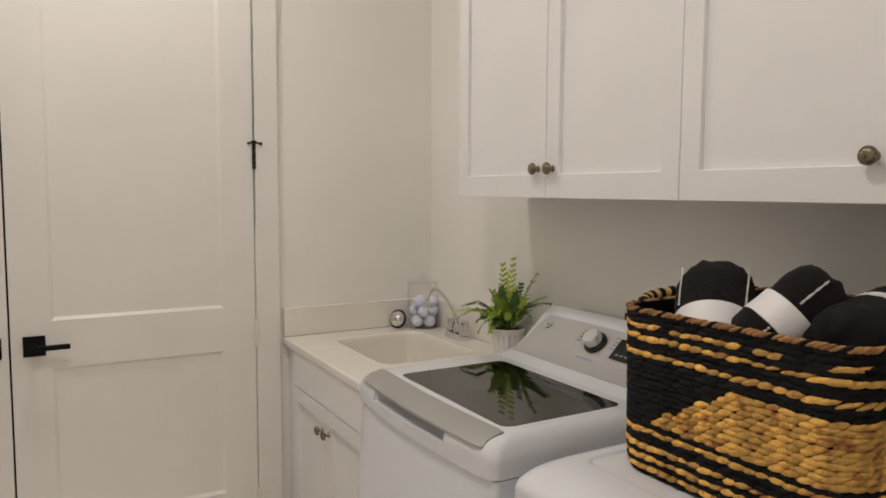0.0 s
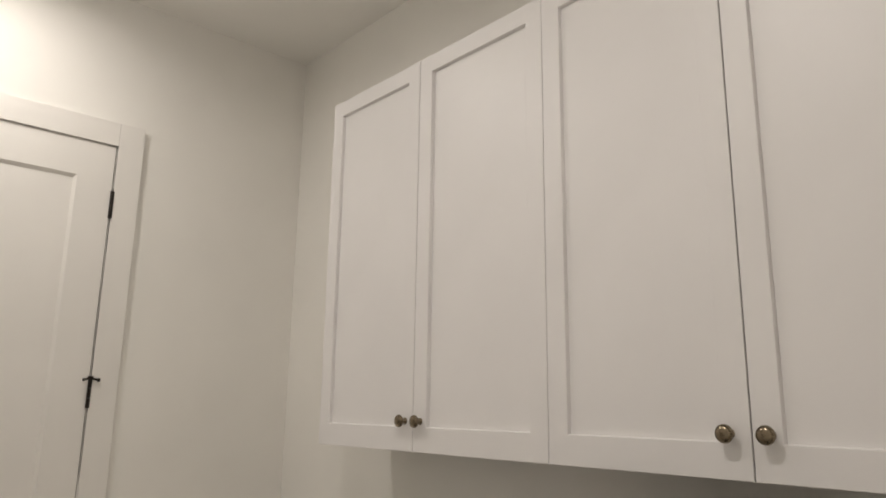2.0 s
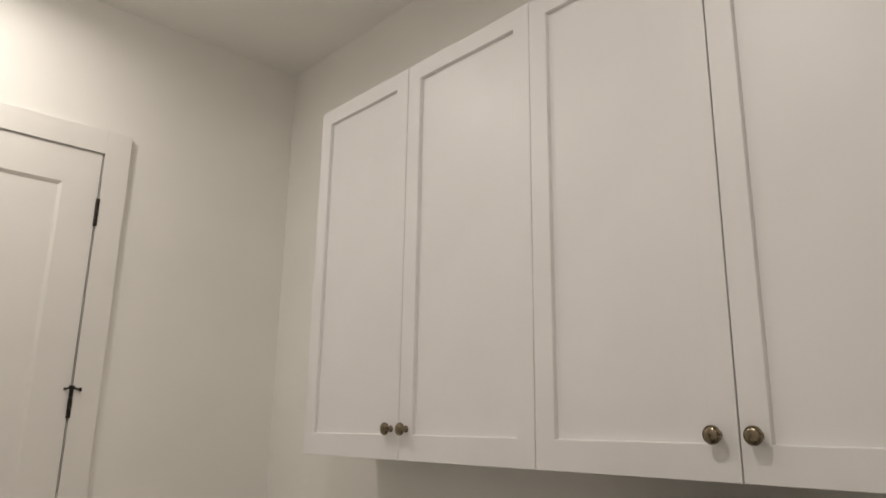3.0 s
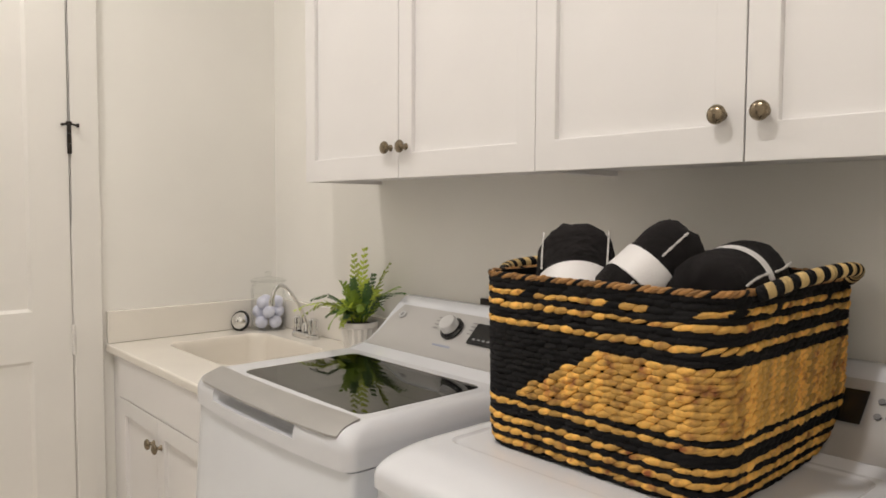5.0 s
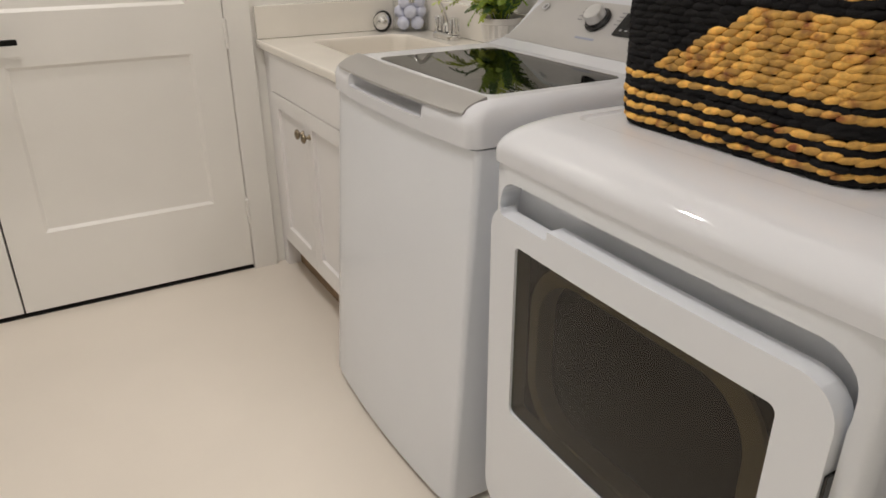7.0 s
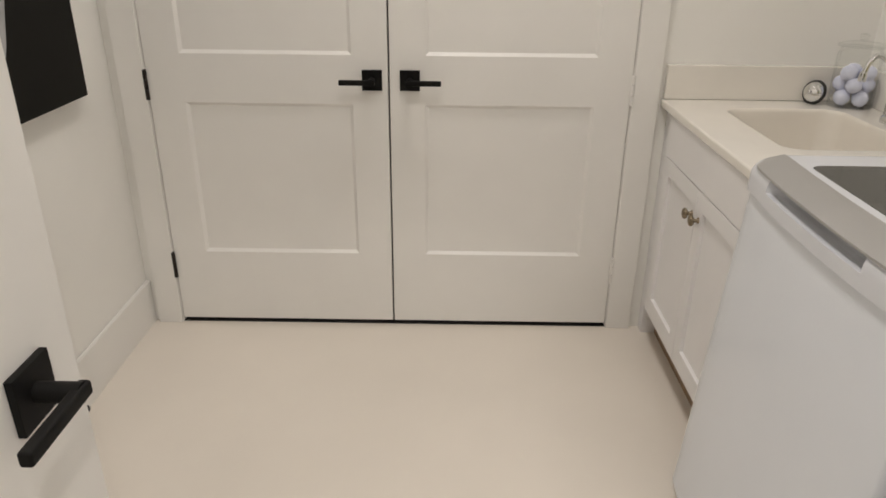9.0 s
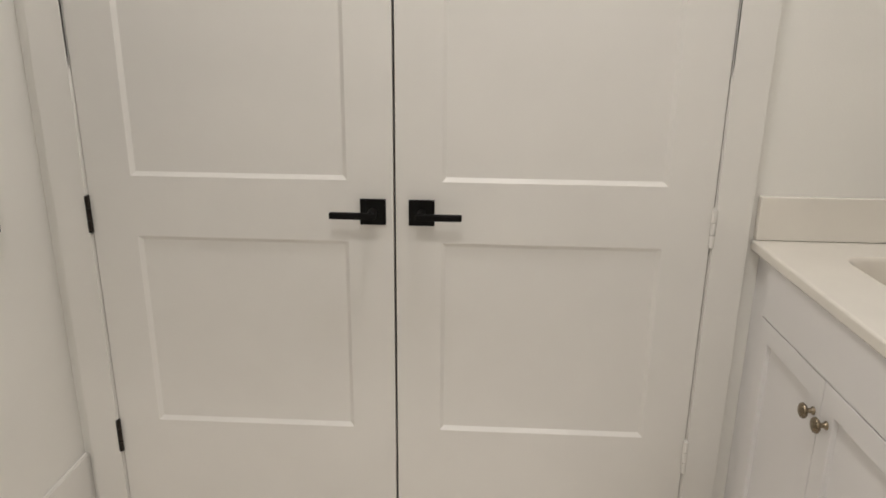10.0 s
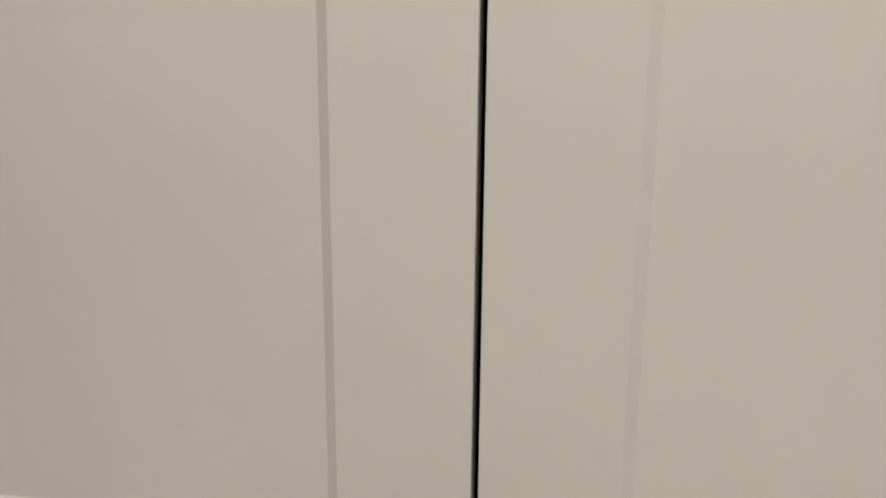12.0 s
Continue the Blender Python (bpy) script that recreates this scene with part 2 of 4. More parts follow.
def cut(ob, *cutters):
    """Takes the cutters' shapes out of ob's mesh for good."""
    made = []
    for bm in cutters:
        bmesh.ops.recalc_face_normals(bm, faces=bm.faces)
        me = bpy.data.meshes.new("cutter")
        bm.to_mesh(me)
        bm.free()
        c = new("cutter", me)
        made.append(c)
        md = ob.modifiers.new("cut", "BOOLEAN")
        md.object, md.operation, md.solver = c, "DIFFERENCE", "EXACT"
    for md in [q for q in ob.modifiers if q.type == "WEIGHTED_NORMAL"]:
        ob.modifiers.remove(md)
    bpy.context.view_layer.update()
    ev = ob.evaluated_get(bpy.context.evaluated_depsgraph_get())
    me = bpy.data.meshes.new_from_object(ev)
    old = ob.data
    ob.modifiers.clear()
    ob.data = me
    me.name = old.name
    ob.modifiers.new("weighted", "WEIGHTED_NORMAL").keep_sharp = True
    for c in made:
        d = c.data
        bpy.data.objects.remove(c)
        bpy.data.meshes.remove(d)
    return ob


def slab(w, h, t, xs, zs, panels, slope, depth, both=False):
    """A door: x 0..w, its face at y 0 towards -y, z 0..h, with sunk panels in the cells named."""
    bm = bmesh.new()
    X, Z = [0, *xs, w], [0, *zs, h]

    def side(y, s):
        for i in range(len(X) - 1):
            for k in range(len(Z) - 1):
                q = [(X[i], Z[k]), (X[i + 1], Z[k]), (X[i + 1], Z[k + 1]), (X[i], Z[k + 1])]
                o = [bm.verts.new((a, y, b)) for a, b in q]
                if (i, k) in panels and (s > 0 or both):
                    inner = [(X[i] + slope, Z[k] + slope), (X[i + 1] - slope, Z[k] + slope), (X[i + 1] - slope, Z[k + 1] - slope), (X[i] + slope, Z[k + 1] - slope)]
                    p = [bm.verts.new((a, y + s * depth, b)) for a, b in inner]
                    for j in range(4):
                        bm.faces.new((o[j], o[(j + 1) % 4], p[(j + 1) % 4], p[j]))
                    bm.faces.new(p)
                else:
                    bm.faces.new(o)
    side(0, 1)
    side(t, -1)
    bmesh.ops.remove_doubles(bm, verts=bm.verts, dist=1e-5)
    ring = [e for e in bm.edges if len(e.link_faces) == 1]
    front = [e for e in ring if abs(e.verts[0].co.y) < 1e-6]
    bmesh.ops.bridge_loops(bm, edges=ring)
    bmesh.ops.recalc_face_normals(bm, faces=bm.faces)
    edge = [e for e in bm.edges if len(e.link_faces) == 2 and abs(e.verts[0].co.y) < 1e-6 and abs(e.verts[1].co.y) < 1e-6 and e.calc_face_angle(0) > 1.4]
    bmesh.ops.bevel(bm, geom=edge, offset=0.0015, segments=2, affect="EDGES", profile=0.5)
    return bm


def moved(bm, m):
    bmesh.ops.transform(bm, matrix=m, verts=bm.verts)
    return bm


# ---- room shell ----
XL, XR, YF, YB = -0.93, 1.57, 0.012, -2.50
HY = -4.2
structure("floor", box(XL - 0.12, XR + 0.12, HY - 0.1, 0.75, -0.06, 0), FLOORM, "cream polished porcelain floor", "floor")
# Near-black sheet that puts the shade under the doors into colour; closet unseen.
structure("floor_closet", box(-0.85, 0.85, 0.006, 0.65, 0.0, 0.004), VOID, "near-black sheet painting the shade under the doors", "floor")
structure("ceiling", box(XL - 0.12, XR + 0.12, HY - 0.1, 0.75, CEIL, CEIL + 0.08), CEILM, "flat white painted ceiling", "ceiling")
bm = bmesh.new()
add_box(bm, XL - 0.12, -0.830, YF, YF + 0.12, 0, CEIL)
add_box(bm, 0.830, XR + 0.12, YF, YF + 0.12, 0, CEIL)
add_box(bm, -0.830, 0.830, YF, YF + 0.12, 2.478, CEIL)
structure("wall_front", bm, WALL, "warm white painted wall around double doors", "wall")
structure("wall_left", box(XL - 0.12, XL, HY, YF, 0, CEIL), WALL, "warm white painted side wall", "wall")
structure("wall_right", box(XR, XR + 0.12, HY, YF, 0, CEIL), WALL, "warm white painted wall behind the cabinets", "wall")
OX0, OX1, OZ = -0.224, 0.72, 2.46
bm = bmesh.new()
add_box(bm, XL, OX0, YB - 0.12, YB, 0, CEIL)
add_box(bm, OX1, XR, YB - 0.12, YB, 0, CEIL)
add_box(bm, OX0, OX1, YB - 0.12, YB, OZ, CEIL)
structure("wall_back", bm, WALL, "warm white wall with the entrance opening", "wall")
structure("wall_hall", box(XL - 0.12, XR + 0.12, HY - 0.1, HY, 0, CEIL), WALL, "plain warm white hall wall", "wall")
# Unseen closing walls, near-black to stand in for shade in the door gaps.
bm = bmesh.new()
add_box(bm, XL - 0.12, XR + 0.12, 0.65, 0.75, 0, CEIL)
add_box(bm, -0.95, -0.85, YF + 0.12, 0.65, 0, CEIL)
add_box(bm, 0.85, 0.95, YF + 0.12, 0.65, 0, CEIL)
structure("wall_closet", bm, VOID, "unseen near-black wall painting the shade in the door gaps", "wall")


def casing(name, x0, x1, top, yface, ythick, width, label):
    """Flat door casing: two legs and a head, mitred look with eased edges."""
    bm = bmesh.new()
    y0, y1 = min(yface, yface + ythick), max(yface, yface + ythick)
    add_box(bm, x0 - width, x0, y0, y1, 0, top + width, 0.002)
    add_box(bm, x1, x1 + width, y0, y1, 0, top + width, 0.002)
    add_box(bm, x0, x1, y0, y1, top, top + width, 0.002)
    return structure(name, bm, TRIM, label, "door trim", 40)


casing("trim_door_casing", -0.8075, 0.8075, 2.456, -0.008, 0.0197, 0.089, "flat white painted casing around double doors")
casing("trim_entrance_casing", OX0, OX1, OZ, YB + 0.0005, 0.016, 0.079, "flat white painted casing of the entrance")
bm = bmesh.new()
add_box(bm, -0.830, -0.8055, 0.001, YF + 0.12, 0, 2.478)
add_box(bm, 0.8055, 0.830, 0.001, YF + 0.12, 0, 2.478)
add_box(bm, -0.8055, 0.8055, 0.001, YF + 0.12, 2.455, 2.478)
structure("trim_door_jamb", bm, TRIM, "white painted door jamb", "door trim")


def baseboard(name, x0, x1, y0, y1, axis):
    bm = box(x0, x1, y0, y1, 0, 0.172)
    top = [e for e in bm.edges if abs(e.verts[0].co.z - 0.172) < 1e-5 and abs(e.verts[1].co.z - 0.172) < 1e-5]
    bmesh.ops.bevel(bm, geom=top, offset=0.004, segments=2, affect="EDGES")
    return structure(name, bm, TRIM, "tall flat white baseboard", "baseboard", 40)


baseboard("baseboard_left", XL, XL + 0.015, YB + 0.02, YF - 0.002, "y")
baseboard("baseboard_back", XL + 0.015, OX0 - 0.081, YB, YB + 0.015, "x")
baseboard("baseboard_back", OX1 + 0.081, XR, YB, YB + 0.015, "x")
baseboard("baseboard_right", XR - 0.015, XR, YB + 0.02, -2.34, "y")


# ---- doors ----
def hinge(parent, x, y, z0, material, label, direction=1):
    """Butt hinge: a three-knuckle barrel with ball tips."""
    h = part("hinge", box(x - 0.0025, x + 0.0025, y - 0.004, y + 0.02, z0, z0 + 0.1, 0.0008), material, parent, label)
    bm = bmesh.new()
    for k in range(3):
        add_lathe(bm, [(0, 0), (0.0068, 0.0006), (0.0068, 0.0322), (0, 0.0328)], pose(x, y - 0.007, z0 + k * 0.0334), 14)
    part("knuckle", bm, material, h, "", 40)
    return h


def lever(parent, p, out, along, z, size=1.0):
    """Square rose with a straight flat lever, on the door face at p; out: face normal; along: lever's way."""
    out, along, up = Vector(out), Vector(along), Vector((0, 0, 1))
    p = Vector((*p, z))
    m = Matrix((along * size, up * size, out * size)).transposed().to_4x4()
    m.translation = p
    r = part("door_handle", moved(box(-0.033, 0.033, -0.0335, 0.0335, 0.0, 0.009, 0.0012), m), BLACK, parent, "square matt black lever handle", 40)
    part("neck", moved(lathe([(0, 0.006), (0.0115, 0.006), (0.0115, 0.056), (0, 0.056)], Matrix.Identity(4), 20), m), BLACK, r, "", 40)
    part("lever", moved(box(-0.013, 0.104, -0.0085, 0.0085, 0.046, 0.060, 0.0035, 3), m), BLACK, r, "", 40)
    return r


LW, LH = 0.8, 2.434
PX, PZ = (0.118, LW - 0.118), (0.277, 0.826, 0.987, LH - 0.13)
door_1 = structure("door_1", moved(slab(LW, LH, 0.035, PX, PZ, {(1, 1), (1, 3)}, 0.011, 0.009, True), pose(-0.803, 0, 0.019)), DOORM, "closed white two-panel door leaf", "door")
door_2 = structure("door_2", moved(slab(LW, LH, 0.035, PX, PZ, {(1, 1), (1, 3)}, 0.011, 0.009, True), pose(0.003, 0, 0.019)), DOORM, "closed white two-panel door leaf", "door")
lever(door_1, (-0.055, 0), (0, -1, 0), (-1, 0, 0), 0.926)
lever(door_2, (0.070, 0), (0, -1, 0), (1, 0, 0), 0.926)
for z in (0.193, 0.853, 1.523, 2.184):
    hinge(door_1, -0.8048, 0, z, BRONZE, "dark bronze hinge")
for z, mm, lab in ((0.193, TRIM, "hinge painted white"), (0.853, TRIM, "hinge painted white"), (1.523, BRONZE, "dark bronze hinge"), (2.184, BRONZE, "dark bronze hinge")):
    hg = hinge(door_2, 0.8048, 0, z, mm, lab)
    if z == 1.523:
        bm = tube([(0.783, -0.016, 1.617), (0.80, -0.013, 1.622), (0.8048, -0.012, 1.623), (0.826, -0.016, 1.617)], 0.0035, 8)
        add_lathe(bm, [(0, 0), (0.0065, 0.001), (0.0065, 0.009), (0, 0.010)], towards((0.824, -0.016, 1.617), (1, -0.15, 0)), 12)
        add_lathe(bm, [(0, 0), (0.005, 0.001), (0.005, 0.006), (0, 0.007)], towards((0.785, -0.016, 1.617), (-1, -0.15, 0)), 12)
        add_lathe(bm, [(0, 0), (0.009, 0), (0.009, 0.007), (0, 0.007)], pose(0.8048, -0.007, 1.622), 12)
        part("pin_stop", bm, BRONZE, hg, "hinge pin door stop", 40)
OW = 0.785
leaf = moved(slab(OW, 2.441, 0.035, (0.122, OW - 0.122), PZ, {(1, 1), (1, 3)}, 0.011, 0.009, True), Matrix.Translation((-0.203, YB + 0.004, 0.012)) @ Matrix.Rotation(radians(90), 4, "Z"))
door_3 = structure("door_3", leaf, DOORM, "open white two-panel entrance door", "door")
lever(door_3, (-0.2028, -1.800), (1, 0, 0), (0, -1, 0), 0.962, 0.95)
for z in (0.193, 0.853, 1.523, 2.184):
    hinge(door_3, -0.212, YB + 0.003, z, BRONZE, "dark bronze hinge")

# ---- recessed lamps ----
for lx, ly, watts in LAMPS:
    # The third fixture goes with the added hall fill; none is known there.
    dl = thing("downlight", (lx, ly, CEIL), "round white recessed ceiling downlight, lit; the hall one added as fill", "ceiling light", "ceiling downlights")
    part("trim_ring", lathe([(0.072, 0.0), (0.072, -0.006), (0.082, -0.009), (0.092, -0.004), (0.093, 0.0)], pose(lx, ly, CEIL), 32), TRIM, dl, "", 40)
    part("lens", lathe([(0, -0.030), (0.03, -0.028), (0.055, -0.020), (0.070, -0.006), (0.071, -0.001), (0, -0.001)], pose(lx, ly, CEIL), 32), LENS, dl, "glowing lens")


# ---- upper cabinets ----
def knob(parent, p, out, r=0.0165):
    """Turned cabinet knob on a narrow stem with a ringed, domed face."""
    prof = [(0, 0), (0.009, 0), (0.009, 0.002), (0.0055, 0.005), (0.0055, 0.014), (r * 0.85, 0.017), (r, 0.020), (r, 0.023), (r * 0.9, 0.0255), (r * 0.78, 0.0255), (r * 0.72, 0.0275), (r * 0.4, 0.029), (0, 0.0295)]
    return part("knob", lathe(prof, towards(p, out), 24), NICKEL, parent, "round aged nickel knob", 50)


def cab_door(parent, y_left, y_right, z0, z1, x, frame_w, knob_at):
    """Shaker door facing -x, from y_left down to y_right."""
    w, h = y_left - y_right, z1 - z0
    m = Matrix.Translation((x, y_left, z0)) @ Matrix.Rotation(radians(-90), 4, "Z")
    d = part("door", moved(slab(w, h, 0.019, (frame_w, w - frame_w), (frame_w + 0.012, h - frame_w), {(1, 1)}, 0.0012, 0.0110), m), CABM, parent, "white shaker door")
    knob(d, (x, knob_at[0], knob_at[1]), (-1, 0, 0))
    return d


UX, UZ0, UZ1 = 1.293, 1.427, 2.545
for ys, kn in (((-0.682, -1.1365, -1.6), (-1.105, -1.168)), ((-1.6, -2.0485, -2.492), (-2.010, -2.082))):
    c = thing("wall_cabinet", (1.45, (ys[0] + ys[2]) / 2, UZ0), "white two-door shaker wall cabinet over the appliances", "cabinet", "wall cabinets")
    bm = bmesh.new()
    x0 = UX + 0.0195
    add_box(bm, x0, XR, ys[2] + 0.001, ys[2] + 0.018, UZ0, UZ1)
    add_box(bm, x0, XR, ys[0] - 0.018, ys[0] - 0.0005, UZ0, UZ1)
    add_box(bm, x0, XR, ys[2] + 0.018, ys[0] - 0.018, UZ0 + 0.012, UZ0 + 0.03)
    add_box(bm, x0, XR, ys[2] + 0.018, ys[0] - 0.018, UZ1 - 0.018, UZ1)
    add_box(bm, XR - 0.008, XR, ys[2] + 0.018, ys[0] - 0.018, UZ0 + 0.03, UZ1 - 0.018)
    part("body", bm, CABM, c)
    cab_door(c, ys[0] - 0.0005, ys[1] + 0.0012, UZ0, UZ1, UX, 0.052, (kn[0], 1.506))
    cab_door(c, ys[1] - 0.0016, ys[2] + 0.0012, UZ0, UZ1, UX, 0.052, (kn[1], 1.506))

# ---- sink cabinet and counter ----
base = thing("base_cabinet", (1.25, -0.42, 0), "white shaker sink base cabinet on a toe kick", "cabinet")
bm = bmesh.new()
add_box(bm, 0.935, XR - 0.002, -0.035, 0.0095, 0.0, 0.846)
add_box(bm, 0.935, XR - 0.002, -0.805, -0.035, 0.115, 0.135)
add_box(bm, 0.935, XR - 0.002, -0.805, -0.787, 0.135, 0.846)
add_box(bm, 0.935, 0.953, -0.104, -0.035, 0.135, 0.846)
add_box(bm, 0.935, 0.953, -0.787, -0.104, 0.70, 0.716)
add_box(bm, 0.935, 0.953, -0.787, -0.104, 0.830, 0.846)
part("body", bm, CABM, base)
part("toe_kick", box(0.985, 1.0, -0.805, -0.036, 0, 0.114), TOEK, base, "bare brown toe kick board")
part("drawer_front", moved(slab(0.683, 0.131, 0.019, (), (), set(), 0.003, 0.003), Matrix.Translation((0.9155, -0.104, 0.713)) @ Matrix.Rotation(radians(-90), 4, "Z")), CABM, base, "plain white false drawer front")
cab_door(base, -0.104, -0.4435, 0.142, 0.7095, 0.9155, 0.052, (-0.420, 0.630))
cab_door(base, -0.4465, -0.787, 0.142, 0.7095, 0.9155, 0.052, (-0.478, 0.630))

CT = 0.875
counter = thing("sink_counter", (1.25, -0.4, 0.84), "ivory cultured marble counter with integral sink and backsplash", "counter")
top = part("countertop", box(0.908, XR - 0.001, -0.818, YF - 0.001, 0.8465, CT, 0.006, 3), COUNTER, counter, "", 40)


def rounded_rect(x0, x1, y0, y1, r, n=6):
    pts = []
    for cx, cy, a0 in ((x1 - r, y1 - r, 0), (x0 + r, y1 - r, 90), (x0 + r, y0 + r, 180), (x1 - r, y0 + r, 270)):
        for k in range(n + 1):
            a = radians(a0 + 90 * k / n)
            pts.append((cx + r * math.cos(a), cy + r * math.sin(a)))
    return pts


def loft(rings, close_top=False, close_bottom=False):
    bm = bmesh.new()
    vs = [[bm.verts.new(p) for p in ring] for ring in rings]
    n = len(vs[0])
    for a, b in zip(vs, vs[1:]):
        for k in range(n):
            bm.faces.new((a[k], a[(k + 1) % n], b[(k + 1) % n], b[k]))
    if close_bottom:
        bm.faces.new(vs[0][::-1])
    if close_top:
        bm.faces.new(vs[-1])
    return bm


SX0, SX1, SY0, SY1 = 1.062, 1.43, -0.60, -0.125
cut(top, loft([[(x, y, z) for x, y in rounded_rect(SX0, SX1, SY0, SY1, 0.06)] for z in (0.80, 0.90)], True, True))
rings = []
for inset, z in ((-0.0005, CT + 0.0002), (0.0015, CT - 0.0002), (0.005, CT - 0.003), (0.009, CT - 0.010), (0.013, CT - 0.03), (0.03, CT - 0.16), (0.06, CT - 0.19), (0.12, CT - 0.20)):
    rings.append([(x, y, z) for x, y in rounded_rect(SX0 + inset, SX1 - inset, SY0 + inset, SY1 - inset, max(0.03, 0.06 - inset * 0.2), 6)])
basin = part("basin", loft(rings, True), BASIN, counter, "ivory moulded sink basin", 50)
part("drain", lathe([(0, 0.002), (0.02, 0.003), (0.033, 0.003), (0.036, 0.0), (0, 0.0)], pose(1.246, -0.36, CT - 0.2), 24), CHROME, counter, "chrome drain")
part("backsplash", box(0.912, XR - 0.001, YF - 0.021, YF - 0.001, CT + 0.0005, 0.988, 0.004, 2), COUNTER, counter, "", 35)
part("backsplash", box(XR - 0.021, XR - 0.001, -0.815, YF - 0.0215, CT + 0.0005, 0.988, 0.004, 2), COUNTER, counter, "", 35)

# ---- faucet ----
fc = thing("faucet", (1.497, -0.34, CT), "chrome two-handle faucet with an arched spout", "faucet")
part("base_plate", loft([[(x, y, z) for x, y in rounded_rect(1.468 + i, 1.526 - i, -0.408 + i, -0.268 - i, 0.027)] for i, z in ((0, CT), (0, CT + 0.014), (0.006, CT + 0.022), (0.02, CT + 0.025))], True, True), CHROME, fc, "", 40)
for y in (-0.388, -0.288):
    h = part("handle", lathe([(0, 0.02), (0.019, 0.02), (0.02, 0.026), (0.0165, 0.04), (0.0165, 0.07), (0.012, 0.076), (0, 0.077)], pose(1.497, y, CT), 20), CHROME, fc, "", 40)
    bm = bmesh.new()
    for k in range(6):
        a = k * math.pi / 3
        add_lathe(bm, [(0, 0.03), (0.0048, 0.031), (0.0048, 0.07), (0, 0.072)], pose(1.497 + 0.0165 * math.cos(a), y + 0.0165 * math.sin(a), CT), 8)
    part("grip", bm, CHROME, h, "", 40)
part("spout_base", lathe([(0, 0.018), (0.018, 0.018), (0.017, 0.04), (0.012, 0.055), (0, 0.056)], pose(1.497, -0.34, CT), 20), CHROME, fc, "", 40)
sp = bezier((1.497, -0.34, CT + 0.05), (1.487, -0.34, CT + 0.10), (1.455, -0.34, CT + 0.15), (1.415, -0.34, CT + 0.188), 10) + bezier((1.405, -0.34, CT + 0.195), (1.385, -0.34, CT + 0.207), (1.366, -0.34, CT + 0.19), (1.360, -0.34, CT + 0.145), 10)
part("spout", tube(sp, 0.0075, 14), CHROME, fc, "", 50)
part("aerator", lathe([(0, 0), (0.0105, 0), (0.0105, 0.022), (0.008, 0.026), (0, 0.026)], pose(1.359, -0.34, CT + 0.128), 16), CHROME, fc, "", 40)

# ---- things on the counter ----
jar = thing("glass_jar", (1.482, -0.085, CT + 0.002), "clear lidded glass jar of pale blue balls", "jar")
gb = part("body", lathe([(0, 0.004), (0.063, 0.004), (0.066, 0.008), (0.066, 0.158), (0.063, 0.168), (0.058, 0.175), (0.058, 0.181), (0.061, 0.184)], pose(1.482, -0.085, CT + 0.002), 32), JARGLASS, jar, "", 50)
part("foot", lathe([(0, 0), (0.062, 0), (0.067, 0.004), (0.067, 0.010), (0.0665, 0.011)], pose(1.482, -0.085, CT + 0.002), 32), JARGLASS, jar, "", 50)
part("lid", lathe([(0.0, 0.186), (0.069, 0.186), (0.069, 0.192), (0.053, 0.198), (0.014, 0.203), (0.008, 0.208), (0.014, 0.215), (0.014, 0.220), (0.008, 0.225), (0, 0.226)], pose(1.482, -0.085, CT + 0.002), 32), JARGLASS, jar, "glass lid with a knob", 50)
for o in jar.children:
    o.visible_shadow = False
R = 0.0245
for k, (dx, dy, dz) in enumerate([(0.0365 * math.cos(a), 0.0365 * math.sin(a), R + 0.006) for a in (0.3, 1.87, 3.44, 5.01)] + [(0.0365 * math.cos(a), 0.0365 * math.sin(a), R + 0.046) for a in (1.1, 2.67, 4.24, 5.81)] + [(0.0, 0.02, R + 0.084), (0.026, -0.022, R + 0.083), (-0.031, -0.014, R + 0.082)]):
    b = part("laundry_ball", lathe([(0, -R), (R * 0.5, -R * 0.87), (R * 0.87, -R * 0.5), (R, 0), (R * 0.87, R * 0.5), (R * 0.5, R * 0.87), (0, R)], pose(1.482 + dx, -0.085 + dy, CT + 0.002 + dz), 16), BALL, None, "", 80)
    tagged(b, "pale blue round laundry ball in a jar", "laundry ball", "balls in the jar")

st = thing("sink_strainer", (1.385, -0.045, CT), "chrome sink strainer with a dark rim leaning on the backsplash", "sink strainer")
sm = towards((1.385, -0.043, CT + 0.037), (-0.80, -0.50, 0.28))
part("rim", lathe([(0.0335, -0.004), (0.038, -0.004), (0.040, 0.0), (0.038, 0.004), (0.0335, 0.004), (0.0335, -0.004)], sm, 32), RUBBER, st, "dark rubber rim", 50)
part("bowl", lathe([(0.034, 0.0), (0.032, 0.010), (0.026, 0.020), (0.015, 0.027), (0, 0.029)], sm, 28), CHROME, st, "chrome bowl", 60)
part("knob", lathe([(0, 0.027), (0.005, 0.028), (0.005, 0.031), (0.003, 0.033), (0, 0.0335)], sm, 14), CHROME, st, "", 60)

# ---- potted fern ----
px, py, pz = 1.478, -0.700, CT
fern = thing("potted_fern", (px, py, pz), "green artificial fern in a white ribbed pot", "plant")
n = 36
rings = []
for r, h, rib in ((0.043, 0.0, 0), (0.045, 0.004, 0), (0.050, 0.03, 1), (0.056, 0.06, 1), (0.060, 0.087, 1), (0.0615, 0.091, 0), (0.063, 0.107, 0), (0.059, 0.107, 0), (0.058, 0.098, 0)):
    rings.append([(px + (r - (0.0042 if rib and k % 2 else 0)) * math.cos(2 * math.pi * k / n), py + (r - (0.0042 if rib and k % 2 else 0)) * math.sin(2 * math.pi * k / n), pz + h) for k in range(n)])
part("pot", loft(rings, False, True), CERAMIC, fern, "white ribbed ceramic pot", 20)
